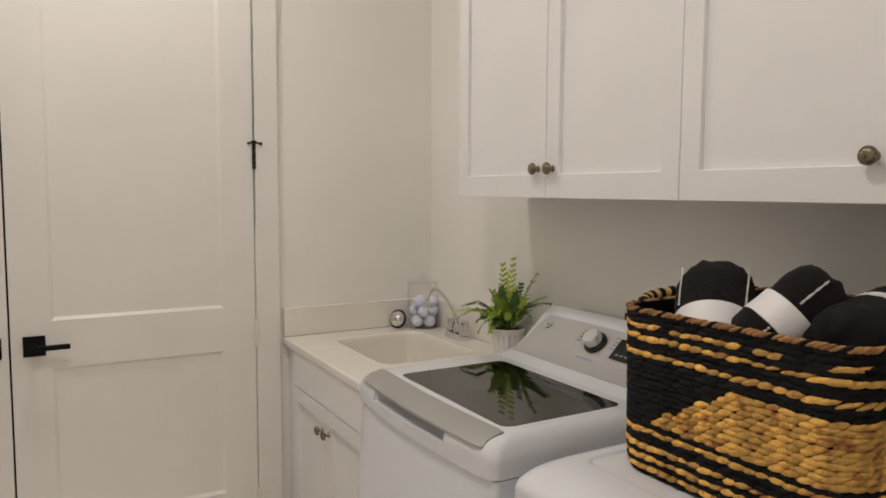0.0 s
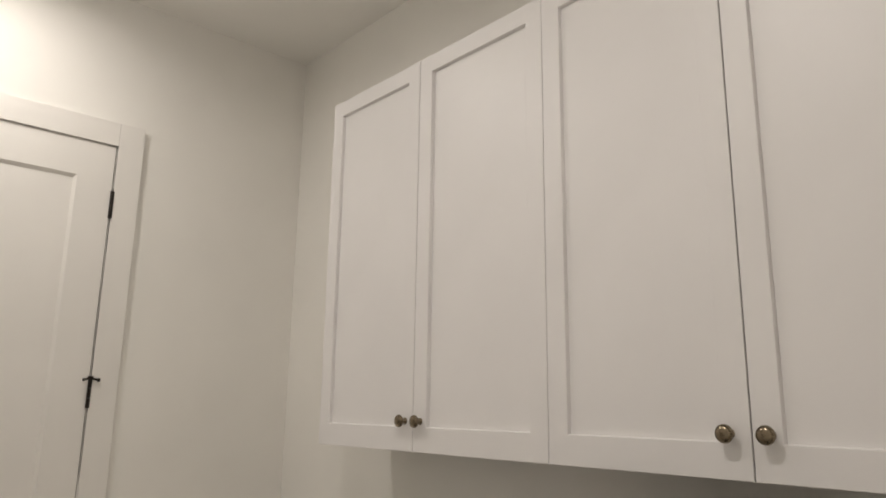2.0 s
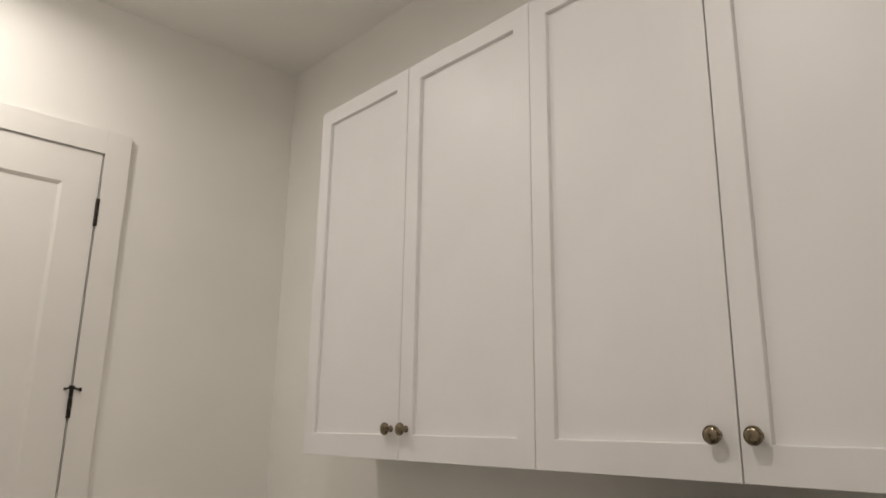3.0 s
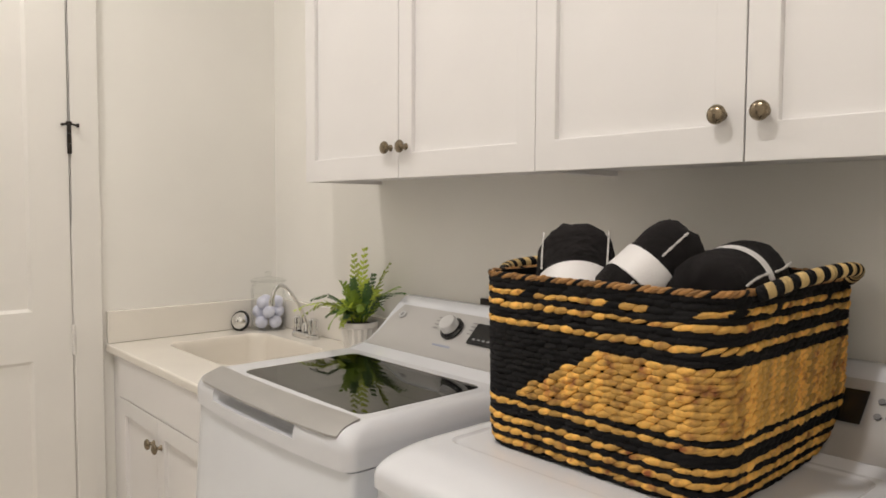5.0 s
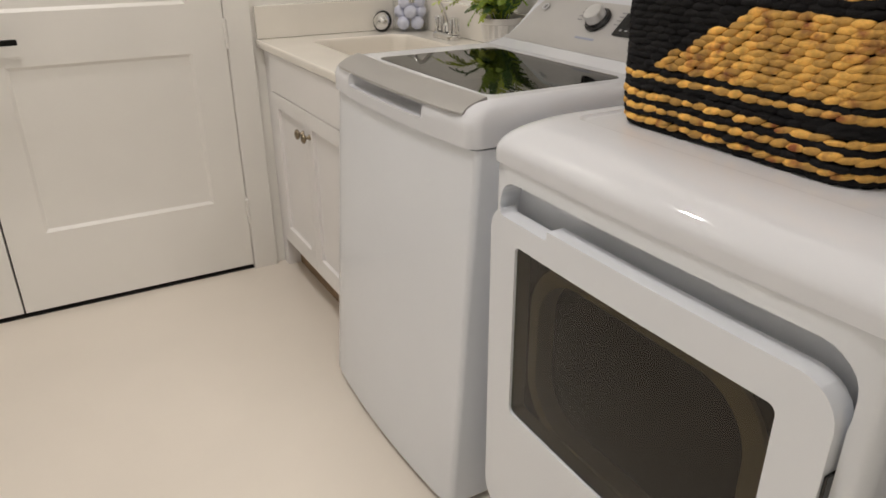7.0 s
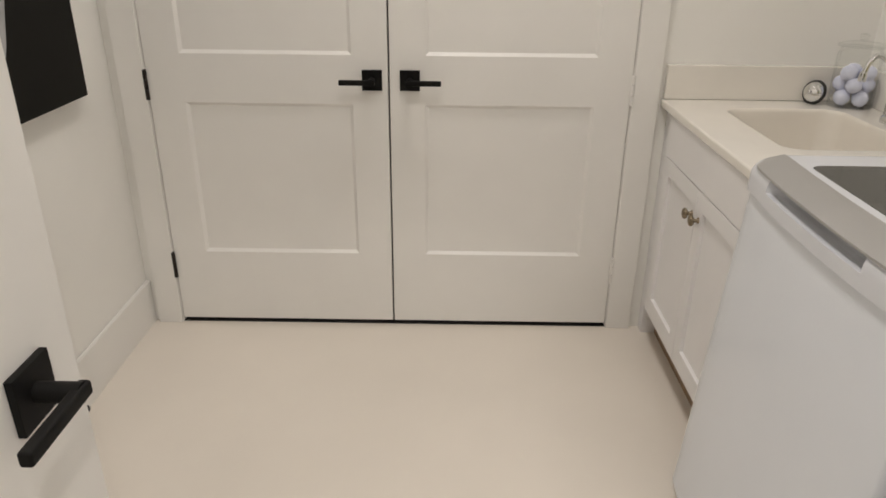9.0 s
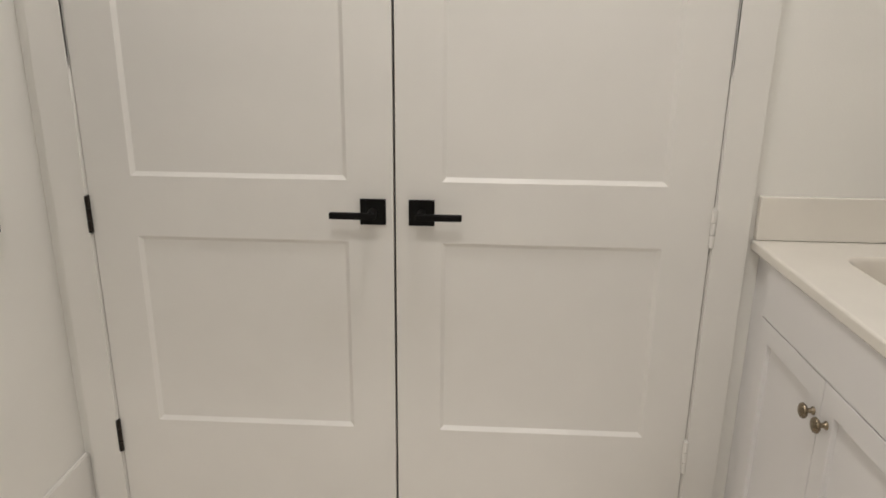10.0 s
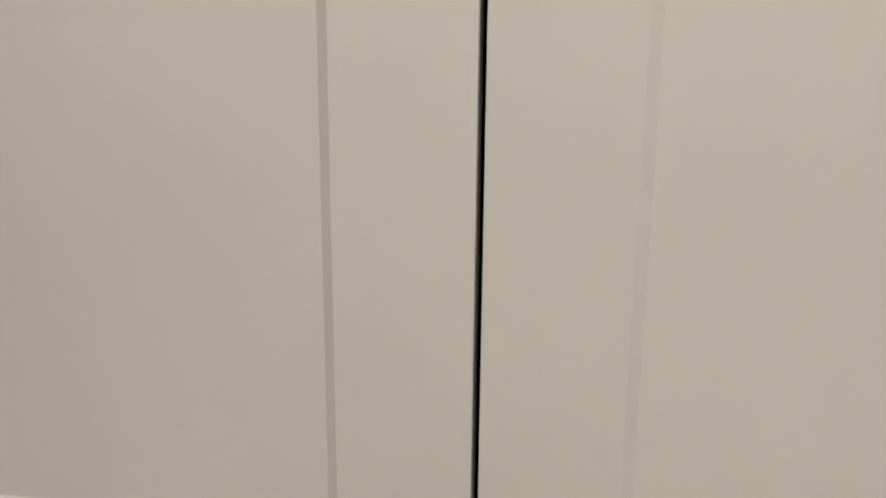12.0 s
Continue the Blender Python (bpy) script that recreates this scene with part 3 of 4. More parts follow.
part("soil", lathe([(0.0585, 0.094), (0.04, 0.100), (0.0, 0.104)], pose(px, py, pz), 20), SOIL, fern, "dark soil")
rng = random.Random(7)


def frond(base, tip, sag, pairs, leaf_len):
    """A tapered midrib with spaced pairs of narrow, notched leaflets that point towards the tip."""
    turn = rng.uniform(3.3, 4.6)
    base, tip = Vector(base), Vector(tip)
    mid = base.lerp(tip, 0.55) + Vector((0, 0, sag))
    pts = bezier(base, base.lerp(mid, 0.6) + Vector((0, 0, sag * 0.5)), mid, tip, pairs + 4)
    bm = bmesh.new()
    add_tube(bm, pts, [0.0014 * (1 - 0.7 * k / (len(pts) - 1)) for k in range(len(pts))], 4)
    face = Vector((math.cos(turn), math.sin(turn), 0))
    for k in range(2, len(pts)):
        d = (pts[k] - pts[k - 1]).normalized()
        s = d.cross(Vector((0, 0, 1)))
        if s.length < 0.45:
            s = d.cross(face)
        s.normalize()
        up = s.cross(d)
        f = k / (len(pts) - 1)
        ln = leaf_len * min(1.0, 0.45 + f * 1.6) * (1.10 - f) ** 0.6 * rng.uniform(0.75, 1.15) + 0.004
        for sg in (-1, 1):
            w = (s * sg * 0.78 + d * rng.uniform(0.5, 0.85) + up * rng.uniform(-0.35, 0.2)).normalized()
            across = w.cross(up).normalized() * rng.uniform(0.0046, 0.0060)
            p = pts[k] + d * (0.002 * sg)
            rib = [bm.verts.new(p + w * (ln * g) - up * (0.004 * g * g)) for g in (0, 0.3, 0.55, 0.8, 1.0)]
            for side in (-1, 1):
                rim = [bm.verts.new(p + w * (ln * g) + across * (side * q) - up * (0.004 * g * g + 0.0012)) for g, q in ((0.06, 0.5), (0.24, 1.25), (0.34, 0.65), (0.5, 1.05), (0.6, 0.5), (0.78, 0.75))]
                for q in ((rib[0], rim[0], rim[1], rib[1]), (rib[1], rim[1], rim[2]), (rib[1], rim[2], rim[3], rib[2]), (rib[2], rim[3], rim[4]), (rib[2], rim[4], rim[5], rib[3]), (rib[3], rim[5], rib[4])):
                    bm.faces.new(q)
    return bm


for k in range(30):
    a = rng.uniform(0, 2 * math.pi)
    tall = k % 2 == 0
    rad = rng.uniform(0.015, 0.06) if tall else rng.uniform(0.07, 0.13)
    hgt = rng.uniform(0.07, 0.14) if tall else rng.uniform(-0.01, 0.06)
    tipx = min(px + rad * math.cos(a), XR - 0.03)
    b0 = (px + 0.03 * math.cos(a) * rng.uniform(0.2, 1), py + 0.03 * math.sin(a) * rng.uniform(0.2, 1), pz + 0.104)
    tip = (tipx, py + rad * math.sin(a), pz + 0.108 + hgt)
    link("frond", frond(b0, tip, rng.uniform(0.0, 0.02) if tall else rng.uniform(0.03, 0.05), 9 if tall else 10, rng.uniform(0.030, 0.040)), (LEAF, LEAF3, LEAF, LEAF2, LEAF3)[k % 5], fern)
for tip, sag, mm in (((1.492, -0.712, 1.212), 0.0, LEAF2), ((1.466, -0.690, 1.192), 0.004, LEAF2), ((1.522, -0.800, 1.172), 0.015, LEAF2), ((1.500, -0.745, 1.130), 0.0, LEAF3), ((1.500, -0.905, 1.092), 0.045, LEAF3), ((1.515, -0.860, 1.105), 0.035, LEAF), ((1.310, -0.585, 1.022), 0.055, LEAF2), ((1.355, -0.615, 1.055), 0.06, LEAF3), ((1.345, -0.575, 1.000), 0.065, LEAF2), ((1.400, -0.640, 0.965), 0.06, LEAF), ((1.415, -0.700, 1.110), 0.01, LEAF), ((1.440, -0.600, 1.020), 0.06, LEAF2)):
    link("frond", frond((px + (tip[0] - px) * 0.12, py + (tip[1] - py) * 0.12, pz + 0.104), tip, sag, 11, 0.037), mm, fern)


# ---- washer and dryer ----
def bowed(x0, x1, y0, y1, bow, z0, z1, r_corner=0.03, n=14, bevel=0.0, seg=5):
    """A block with its front (towards -x) bowed out and upright corners rounded; top edges rounded by bevel."""
    pts = []
    for k in range(n + 1):
        t = k / n
        y = y1 + (y0 - y1) * t
        e = min(t, 1 - t) * (y1 - y0)
        x = x0 - bow * (1 - (2 * t - 1) ** 2)
        if e < r_corner:
            x += r_corner - math.sqrt(max(0, r_corner ** 2 - (r_corner - e) ** 2))
        pts.append((x, y))
    if r_corner:
        extra = []
        for side in (0, 1):
            for e in (r_corner * 0.05, r_corner * 0.2, r_corner * 0.45):
                t = e / (y1 - y0)
                t = t if side == 0 else 1 - t
                x = x0 - bow * (1 - (2 * t - 1) ** 2) + r_corner - math.sqrt(r_corner ** 2 - (r_corner - e) ** 2)
                extra.append((x, y1 + (y0 - y1) * t))
        pts = sorted(pts + extra, key=lambda p: -p[1])
    pts += [(x1, y0), (x1, y1)]
    bm = bmesh.new()
    lo = [bm.verts.new((x, y, z0)) for x, y in pts]
    hi = [bm.verts.new((x, y, z1)) for x, y in pts]
    m = len(pts)
    for k in range(m):
        bm.faces.new((lo[k], lo[(k + 1) % m], hi[(k + 1) % m], hi[k]))
    bm.faces.new(lo[::-1])
    f = bm.faces.new(hi)
    if bevel:
        bmesh.ops.bevel(bm, geom=list(f.edges), offset=bevel, segments=seg, profile=0.5, affect="EDGES")
    return bm


def plan(x0, x1, y0, y1, bow, rc, inset, n=30, nr=6, lateral=1.0):
    """Plan outline with a bowed front and four rounded corners, drawn in by inset."""
    x0, x1, y0, y1 = x0 + inset, x1 - inset * lateral, y0 + inset * lateral, y1 - inset * lateral
    rc = max(rc, 0.006)
    pts = []
    for k in range(n + 1):
        y = y1 - rc + (y0 - y1 + 2 * rc) * k / n
        t = (y1 - y) / (y1 - y0)
        pts.append((x0 - bow * (1 - (2 * t - 1) ** 2), y))
    te = rc / (y1 - y0)
    xe = x0 - bow * (1 - (2 * te - 1) ** 2)
    right = [(xe + rc * (1 - math.cos(a)), y0 + rc * (1 - math.sin(a))) for a in (radians(90 * k / nr) for k in range(1, nr + 1))]
    left = [(x, y0 + y1 - y) for x, y in reversed(right)]
    return left + pts + right + [(x1, y0), (x1, y1)]


def cover_shell(x0, x1, y0, y1, bow, rc, z0, z1, a, b, seg=10, lateral=1.0):
    """Moulded top: straight skirt, then an elliptical shoulder a wide and b high."""
    steps = [(0.0, z0), (0.0, z1 - b)] + [(a * (1 - math.cos(radians(90 * k / seg))), z1 - b + b * math.sin(radians(90 * k / seg))) for k in range(1, seg + 1)]
    return loft([[(x, y, z) for x, y in plan(x0, x1, y0, y1, bow, rc + i * 0.35, i, lateral=lateral)] for i, z in steps], True, True)


def front_x(y, y0, y1, x0, bow):
    t = (y1 - y) / (y1 - y0)
    return x0 - bow * (1 - (2 * t - 1) ** 2)


def control_panel(parent, y0, y1, zdeck):
    """Sloped backsplash console: white shell with a concave foot, and a silver fascia."""
    prof = [(1.567, zdeck - 0.03), (1.567, 1.062), (1.562, 1.074), (1.550, 1.080), (1.530, 1.077), (1.508, 1.062), (1.468, 1.025), (1.423, 0.984), (1.393, 0.961), (1.360, 0.947), (1.315, zdeck - 0.002), (1.315, zdeck - 0.03)]
    bm = bmesh.new()
    rows = []
    ys = [(y1, 0.014), (y1 - 0.004, 0.006), (y1 - 0.012, 0.0), (y0 + 0.012, 0.0), (y0 + 0.004, 0.006), (y0, 0.014)]
    for y, drop in ys:
        rows.append([bm.verts.new((x + (drop if x < 1.53 and z > 0.955 else 0), y, z - (drop if z > 0.955 else 0))) for x, z in prof])
    for a, b in zip(rows, rows[1:]):
        for k in range(len(prof)):
            j = (k + 1) % len(prof)
            bm.faces.new((a[k], a[j], b[j], b[k]))
    bm.faces.new(rows[0])
    bm.faces.new(rows[-1][::-1])
    part("console", bm, ENAMEL, parent, "", 50)
    face = [(1.503, 1.0525), (1.468, 1.021), (1.423, 0.980), (1.395, 0.9585), (1.372, 0.9485)]
    bm = bmesh.new()
    rows = []
    inset = [0.046, 0.028, 0.022, 0.018, 0.017]
    for (x, z), i in zip(face, inset):
        rows.append([bm.verts.new((x - 0.003, y, z + 0.0035)) for y in (y1 - i, y0 + i)])
    back = [[bm.verts.new((v.co.x + 0.006, v.co.y, v.co.z - 0.006)) for v in row] for row in rows]
    for a, b in zip(rows, rows[1:]):
        bm.faces.new((a[0], a[1], b[1], b[0]))
    for a, b in zip(back, back[1:]):
        bm.faces.new((a[1], a[0], b[0], b[1]))
    for s in (0, 1):
        for k in range(len(rows) - 1):
            bm.faces.new((rows[k][s], rows[k + 1][s], back[k + 1][s], back[k][s]))
    bm.faces.new((rows[0][0], rows[0][1], back[0][1], back[0][0]))
    bm.faces.new((rows[-1][0], rows[-1][1], back[-1][1], back[-1][0]))
    part("fascia", bm, SILVER, parent, "brushed silver fascia", 40)
    yc = (y0 + y1) / 2
    out = Vector((-0.68, 0, 0.73)).normalized()

    def on(dy, s):
        """The pose on the fascia at dy from its middle and s up the slope from 0 to 1."""
        p = Vector((1.406, yc + dy, 0.9675)).lerp(Vector((1.510, yc + dy, 1.0625)), s) + out * 0.0045
        up = Vector((0.73, 0, 0.68)).normalized()
        side = Vector((0, -1, 0))
        m = Matrix((side, up, out)).transposed().to_4x4()
        m.translation = p
        return m
    dial = part("dial", lathe([(0, 0), (0.036, 0), (0.036, 0.006), (0.031, 0.010), (0.030, 0.012), (0, 0.012)], on(0, 0.50), 32), DARK, parent, "black dial ring", 40)
    part("dial_cap", lathe([(0, 0.01), (0.027, 0.011), (0.0265, 0.030), (0.023, 0.034), (0, 0.035)], on(0, 0.50), 32), DIALCAP, dial, "silver dial cap", 40)
    part("display", moved(box(-0.0725, 0.0725, -0.033, 0.035, 0.0, 0.003, 0.001), on(-0.1525, 0.48)), DARK, parent, "black display window")
    for k in range(4):
        part("display_mark", moved(box(-0.03 + k * 0.018, -0.02 + k * 0.018, -0.018, -0.012, 0.003, 0.0034), on(-0.125, 0.46)), PRINT, parent)
    badge = part("badge", moved(lathe([(0, 0), (0.013, 0), (0.013, 0.0015), (0.012, 0.002), (0, 0.002)], Matrix.Identity(4), 28), on(0.235, 0.64)), STRIP, parent, "round silver badge", 40)
    part("badge_ring", moved(lathe([(0.0085, 0.002), (0.0112, 0.002), (0.0112, 0.0025), (0.0085, 0.0025), (0.0085, 0.002)], Matrix.Identity(4), 28), on(0.235, 0.64)), ENAMEL, badge, "white badge ring", 40)
    part("badge_mark", moved(box(-0.0035, 0.0035, -0.005, 0.005, 0.002, 0.003, 0.0004), on(0.235, 0.64)), PRINT, badge)
    for k in range(4):
        part("lettering", moved(box(0.06, 0.078 + 0.004 * (k % 2), 0.030 - k * 0.012, 0.0325 - k * 0.012, 0.0, 0.0004), on(0, 0.5)), PRINT, parent)
        part("lettering", moved(box(-0.078, -0.056 - 0.004 * (k % 2), 0.030 - k * 0.012, 0.0325 - k * 0.012, 0.0, 0.0004), on(0, 0.5)), PRINT, parent)
    part("lettering", moved(box(-0.035, 0.035, -0.062, -0.056, 0, 0.0004), on(0.0, 0.5)), BLUEP, parent, "small blue lettering bar")
    for k in range(4):
        part("button", lathe([(0, 0), (0.006, 0), (0.006, 0.002), (0, 0.0025)], on(-0.246 - (k % 2) * 0.018, 0.40 + 0.22 * (k // 2)), 12), PRINT, parent)


WY0, WY1, WX, WBOW = -1.516, -0.830, 0.878, 0.018
washer = thing("washing_machine", (1.2, -1.17, 0), "white top-load washer with a smoked glass lid", "washing machine")
bodyb = bowed(WX + 0.004, 1.555, WY0 + 0.003, WY1 - 0.003, WBOW, 0.018, 0.851, 0.02)
for v in bodyb.verts:
    v.co.x -= 0.060 * (1 - v.co.z / 0.85) if v.co.x < 1.2 else 0
wb = part("body", bodyb, ENAMEL_LIT, washer, "", 40)
cover = part("top_cover", cover_shell(WX - 0.004, 1.56, WY0, WY1, WBOW + 0.002, 0.030, 0.855, 0.938, 0.045, 0.048, 12, 0.9), ENAMEL, washer, "glossy white top cover", 40)
for x, y in ((0.93, WY0 + 0.06), (0.93, WY1 - 0.06), (1.5, WY0 + 0.06), (1.5, WY1 - 0.06)):
    part("foot", lathe([(0, 0), (0.02, 0), (0.02, 0.012), (0.01, 0.0185), (0, 0.0185)], pose(x, y, 0), 14), RUBBER, washer, "black levelling foot")
GX0, GX1, GY0, GY1 = 0.950, 1.292, -1.452, -0.942
def strip_front(y):
    t = 2 * (y + 0.872) / (-1.478 + 0.872) - 1
    return 0.868 - 0.012 * (1 - t * t)


bed = bmesh.new()
brow = []
for k in range(21):
    y = -0.8708 + (-1.4792 + 0.8708) * k / 20
    x = strip_front(y) - 0.0015
    brow.append([bed.verts.new(p) for p in ((x, y, 0.9125), (x + 0.03, y, 0.921), (0.927, y, 0.93), (0.927, y, 0.97), (x, y, 0.97))])
for p, q in zip(brow, brow[1:]):
    for k in range(5):
        bed.faces.new((p[k], p[(k + 1) % 5], q[(k + 1) % 5], q[k]))
bed.faces.new(brow[0])
bed.faces.new(brow[-1][::-1])
cut(cover, loft([[(x, y, z) for x, y in rounded_rect(GX0 + 0.01, GX1 - 0.01, GY0 + 0.01, GY1 - 0.01, 0.02, 4)] for z in (0.8605, 0.97)], True, True),
    loft([[(x, y, z) for x, y in rounded_rect(GX0, GX1, GY0, GY1, 0.025, 4)] for z in (0.934, 0.97)], True, True),
    bed,
    loft([[(0.856 + s * x, y, z) for x, y in rounded_rect(-0.040, 0.040, -1.345, -0.965, 0.038, 8)] for s, z in ((0.35, 0.884), (0.6, 0.8855), (0.8, 0.889), (0.93, 0.894), (1.0, 0.902), (1.04, 0.97))], True, True))
cut(wb, box(0.90, 1.50, WY0 + 0.04, WY1 - 0.04, 0.50, 0.90))
lid = part("lid_glass", loft([[(x, y, z) for x, y in rounded_rect(GX0 + 0.0008, GX1 - 0.0008, GY0 + 0.0008, GY1 - 0.0008, 0.0245, 4)] for z in (0.9348, 0.9386)], True, True), LIDGLASS, washer, "smoked glass lid", 40)
glossy_side(lid, (0, 0, 1), LIDBODY)
part("tub", lathe([(0.30, 0.52), (0.30, 0.80), (0.27, 0.84), (0.235, 0.85), (0.225, 0.84), (0.225, 0.80), (0.24, 0.78), (0.24, 0.52), (0, 0.52)], pose(1.20, -1.17, 0), 40), TUB, washer, "grey tub ring", 50)
part("agitator", lathe([(0.11, 0.525), (0.09, 0.56), (0.04, 0.62), (0.035, 0.74), (0.02, 0.75), (0, 0.75)], pose(1.20, -1.17, 0), 24), TUB, washer, "", 50)
bm = bmesh.new()
rows = []
for k in range(25):
    y = -0.872 + (-1.478 + 0.872) * k / 24
    t = 2 * k / 24 - 1
    xf = 0.868 - 0.012 * (1 - t * t)
    xb = 0.932 - 0.010 * (1 - t * t)
    e = min(k, 24 - k) / 24
    sh = 0.006 * max(0, 1 - e / 0.05) ** 2
    rows.append([bm.verts.new(p) for p in ((xf + sh, y, 0.9145), (xf + 0.001 + sh, y, 0.9185), (xf + 0.022, y, 0.9305), (xf + 0.045, y, 0.9385), (xb - sh * 0.5, y, 0.9425), (xb + 0.002 - sh * 0.5, y, 0.9365), (xf + 0.03, y, 0.926), (xf + 0.012 + sh, y, 0.915))])
for a, b in zip(rows, rows[1:]):
    for k in range(8):
        bm.faces.new((a[k], a[(k + 1) % 8], b[(k + 1) % 8], b[k]))
bm.faces.new(rows[0])
bm.faces.new(rows[-1][::-1])
part("lid_handle", bm, STRIP, washer, "silver lid handle strip", 35)
control_panel(washer, WY0 + 0.035, WY1 - 0.035, 0.938)

DY0, DY1, DX, DBOW = -2.318, -1.618, 0.850, 0.007
dryer = thing("dryer", (1.2, -1.97, 0), "white front-load dryer with a smoked door window", "dryer")
# Dryer body and door take the brightened enamel copy too.
db = part("body", bowed(DX + 0.0015, 1.555, DY0 + 0.002, DY1 - 0.002, DBOW, 0.018, 0.8725, 0.03), ENAMEL_LIT, dryer, "", 40)
dcover = part("top_cover", cover_shell(DX - 0.001, 1.56, DY0, DY1, DBOW + 0.001, 0.024, 0.874, 0.942, 0.125, 0.050, 14, 0.36), ENAMEL, dryer, "glossy white top cover", 40)
cut(dcover, loft([[(x, y, z) for x, y in rounded_rect(0.968 + i, 1.33 - i, DY0 + 0.062 + i, DY1 - 0.062 - i, 0.03, 5)] for i, z in ((0.012, 0.938), (0.006, 0.9386), (0.001, 0.9412), (-0.006, 0.948))], True, True))
for x, y in ((0.92, DY0 + 0.06), (0.92, DY1 - 0.06), (1.5, DY0 + 0.06), (1.5, DY1 - 0.06)):
    part("foot", lathe([(0, 0), (0.02, 0), (0.02, 0.012), (0.01, 0.0185), (0, 0.0185)], pose(x, y, 0), 14), RUBBER, dryer, "black levelling foot")


def front_frame(y0, y1, z0, z1, x_off, thick, r, hole=None, ny=28):
    """A plate that follows the dryer's bowed front, with rounded corners and an optional window hole."""
    bm = loft([[(x, a, b) for a, b in rounded_rect(y0, y1, z0, z1, r, 6)] for x in (0.0, thick)], True, True)
    ob_pts = bm
    geom = lambda: list(ob_pts.verts) + list(ob_pts.edges) + list(ob_pts.faces)
    for k in range(1, ny):
        bmesh.ops.bisect_plane(bm, geom=geom(), plane_co=(0, y0 + (y1 - y0) * k / ny, 0), plane_no=(0, 1, 0))
    return bm


def bend(ob, off):
    for v in ob.data.vertices:
        w = v.co + AT[ob]
        w.x += front_x(w.y, DY0, DY1, DX, DBOW) + off
        v.co = w - AT[ob]


DD = (-2.281, -1.640, 0.155, 0.806)
cut(db, loft([[(x, a, b) for a, b in rounded_rect(DD[0] - 0.006, DD[1] - 0.002, 0.72, 0.846, 0.05, 6)] for x in (0.80, 0.895)], True, True),
    loft([[(x, a, b) for a, b in rounded_rect(DD[0] - 0.0045, DD[1] + 0.005, DD[2] - 0.005, 0.80, 0.03, 6)] for x in (0.80, 0.8665)], True, True),
    box(0.84, 0.879, -2.225, -1.705, 0.36, 0.755), box(0.8785, 1.33, -2.212, -1.718, 0.30, 0.715))
door = part("door", front_frame(DD[0], DD[1], DD[2], DD[3], 0, 0.033, 0.05), ENAMEL_LIT, dryer, "white dryer door", 40)
WIN = (-2.217, -1.716, 0.415, 0.749)
cut(door, loft([[(x - AT[door].x * 0, a, b) for a, b in rounded_rect(*WIN, 0.012, 4)] for x in (-0.1, 0.2)], True, True),
    box(-0.01, 0.06, -1.80, -1.668, 0.790, 0.83, 0.006))
bend(door, -0.011)
pane = part("window", front_frame(WIN[0] + 0.001, WIN[1] - 0.001, WIN[2] + 0.001, WIN[3] - 0.001, 0, 0.005, 0.011), OVENGLASS, door, "smoked glass window", 40)
bend(pane, -0.006)
glossy_side(pane, (-1, 0, 0), DOORBODY)
ring = bmesh.new()
outer = rounded_rect(-2.200, -1.725, 0.395, 0.740, 0.11, 8)
inner = rounded_rect(-2.172, -1.753, 0.422, 0.713, 0.09, 8)
lay = []
for x, pts in ((0.878, outer), (0.868, outer), (0.864, inner), (0.90, inner)):
    lay.append([ring.verts.new((x, a, b)) for a, b in pts])
for a, b in zip(lay, lay[1:]):
    for k in range(len(a)):
        ring.faces.new((a[k], a[(k + 1) % len(a)], b[(k + 1) % len(a)], b[k]))
part("seal", ring, SEAL, dryer, "grey door seal", 40)
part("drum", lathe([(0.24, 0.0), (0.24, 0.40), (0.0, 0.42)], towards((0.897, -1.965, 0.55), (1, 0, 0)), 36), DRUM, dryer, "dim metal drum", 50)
bm = bmesh.new()
add_box(bm, 0.8755, 0.8775, -2.222, -1.708, 0.363, 0.752)
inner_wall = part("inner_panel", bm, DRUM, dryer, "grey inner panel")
cut(inner_wall, loft([[(x, a, b) for a, b in rounded_rect(-2.185, -1.740, 0.408, 0.727, 0.10, 8)] for x in (0.8, 0.95)], True, True))
part("door_hinge", box(0.8415, 0.864, DD[0] - 0.0044, DD[0] - 0.0003, 0.655, 0.70, 0.0008), DARK, dryer, "dark door hinge")
part("side_seam", box(1.10, 1.104, DY0 - 0.0022, DY0 + 0.002, 0.03, 0.872, 0.001), ENAMEL_LIT, dryer, "raised side panel seam")
control_panel(dryer, DY0 + 0.035, DY1 - 0.035, 0.938)

# ---- picture and door stop ----
art = thing("wall_art", (XL, -0.70, 0.916), "large dark canvas print hanging on the wall", "picture")
part("canvas", box(XL + 0.004, XL + 0.042, -1.235, -0.235, 0.916, 1.738, 0.002), CANVAS, art, "", 40)
pale = loft([[(x, -0.705 + 0.19 * math.cos(a) * (1 + 0.18 * math.sin(3 * a)), 1.32 + 0.30 * math.sin(a) * (1 + 0.1 * math.cos(2 * a))) for a in (2 * math.pi * k / 40 for k in range(40))] for x in (XL + 0.0422, XL + 0.0432)], True, True)
part("pale_shape", pale, CANVAS_L, art, "pale grey printed shape")
stp = thing("door_stop", (XL + 0.015, -0.70, 0.10), "dark bronze rigid door stop on the baseboard", "door stop")
part("stem", lathe([(0, 0), (0.015, 0), (0.015, 0.004), (0.007, 0.010), (0.0045, 0.02), (0.0045, 0.062), (0.006, 0.066), (0, 0.066)], towards((XL + 0.015, -0.685, 0.10), (1, 0, 0)), 16), BRONZE, stp, "", 50)
part("tip", lathe([(0, 0.064), (0.0085, 0.064), (0.0105, 0.07), (0.0105, 0.078), (0.008, 0.082), (0, 0.083)], towards((XL + 0.015, -0.685, 0.10), (1, 0, 0)), 16), RUBBER, stp, "rubber tip", 50)

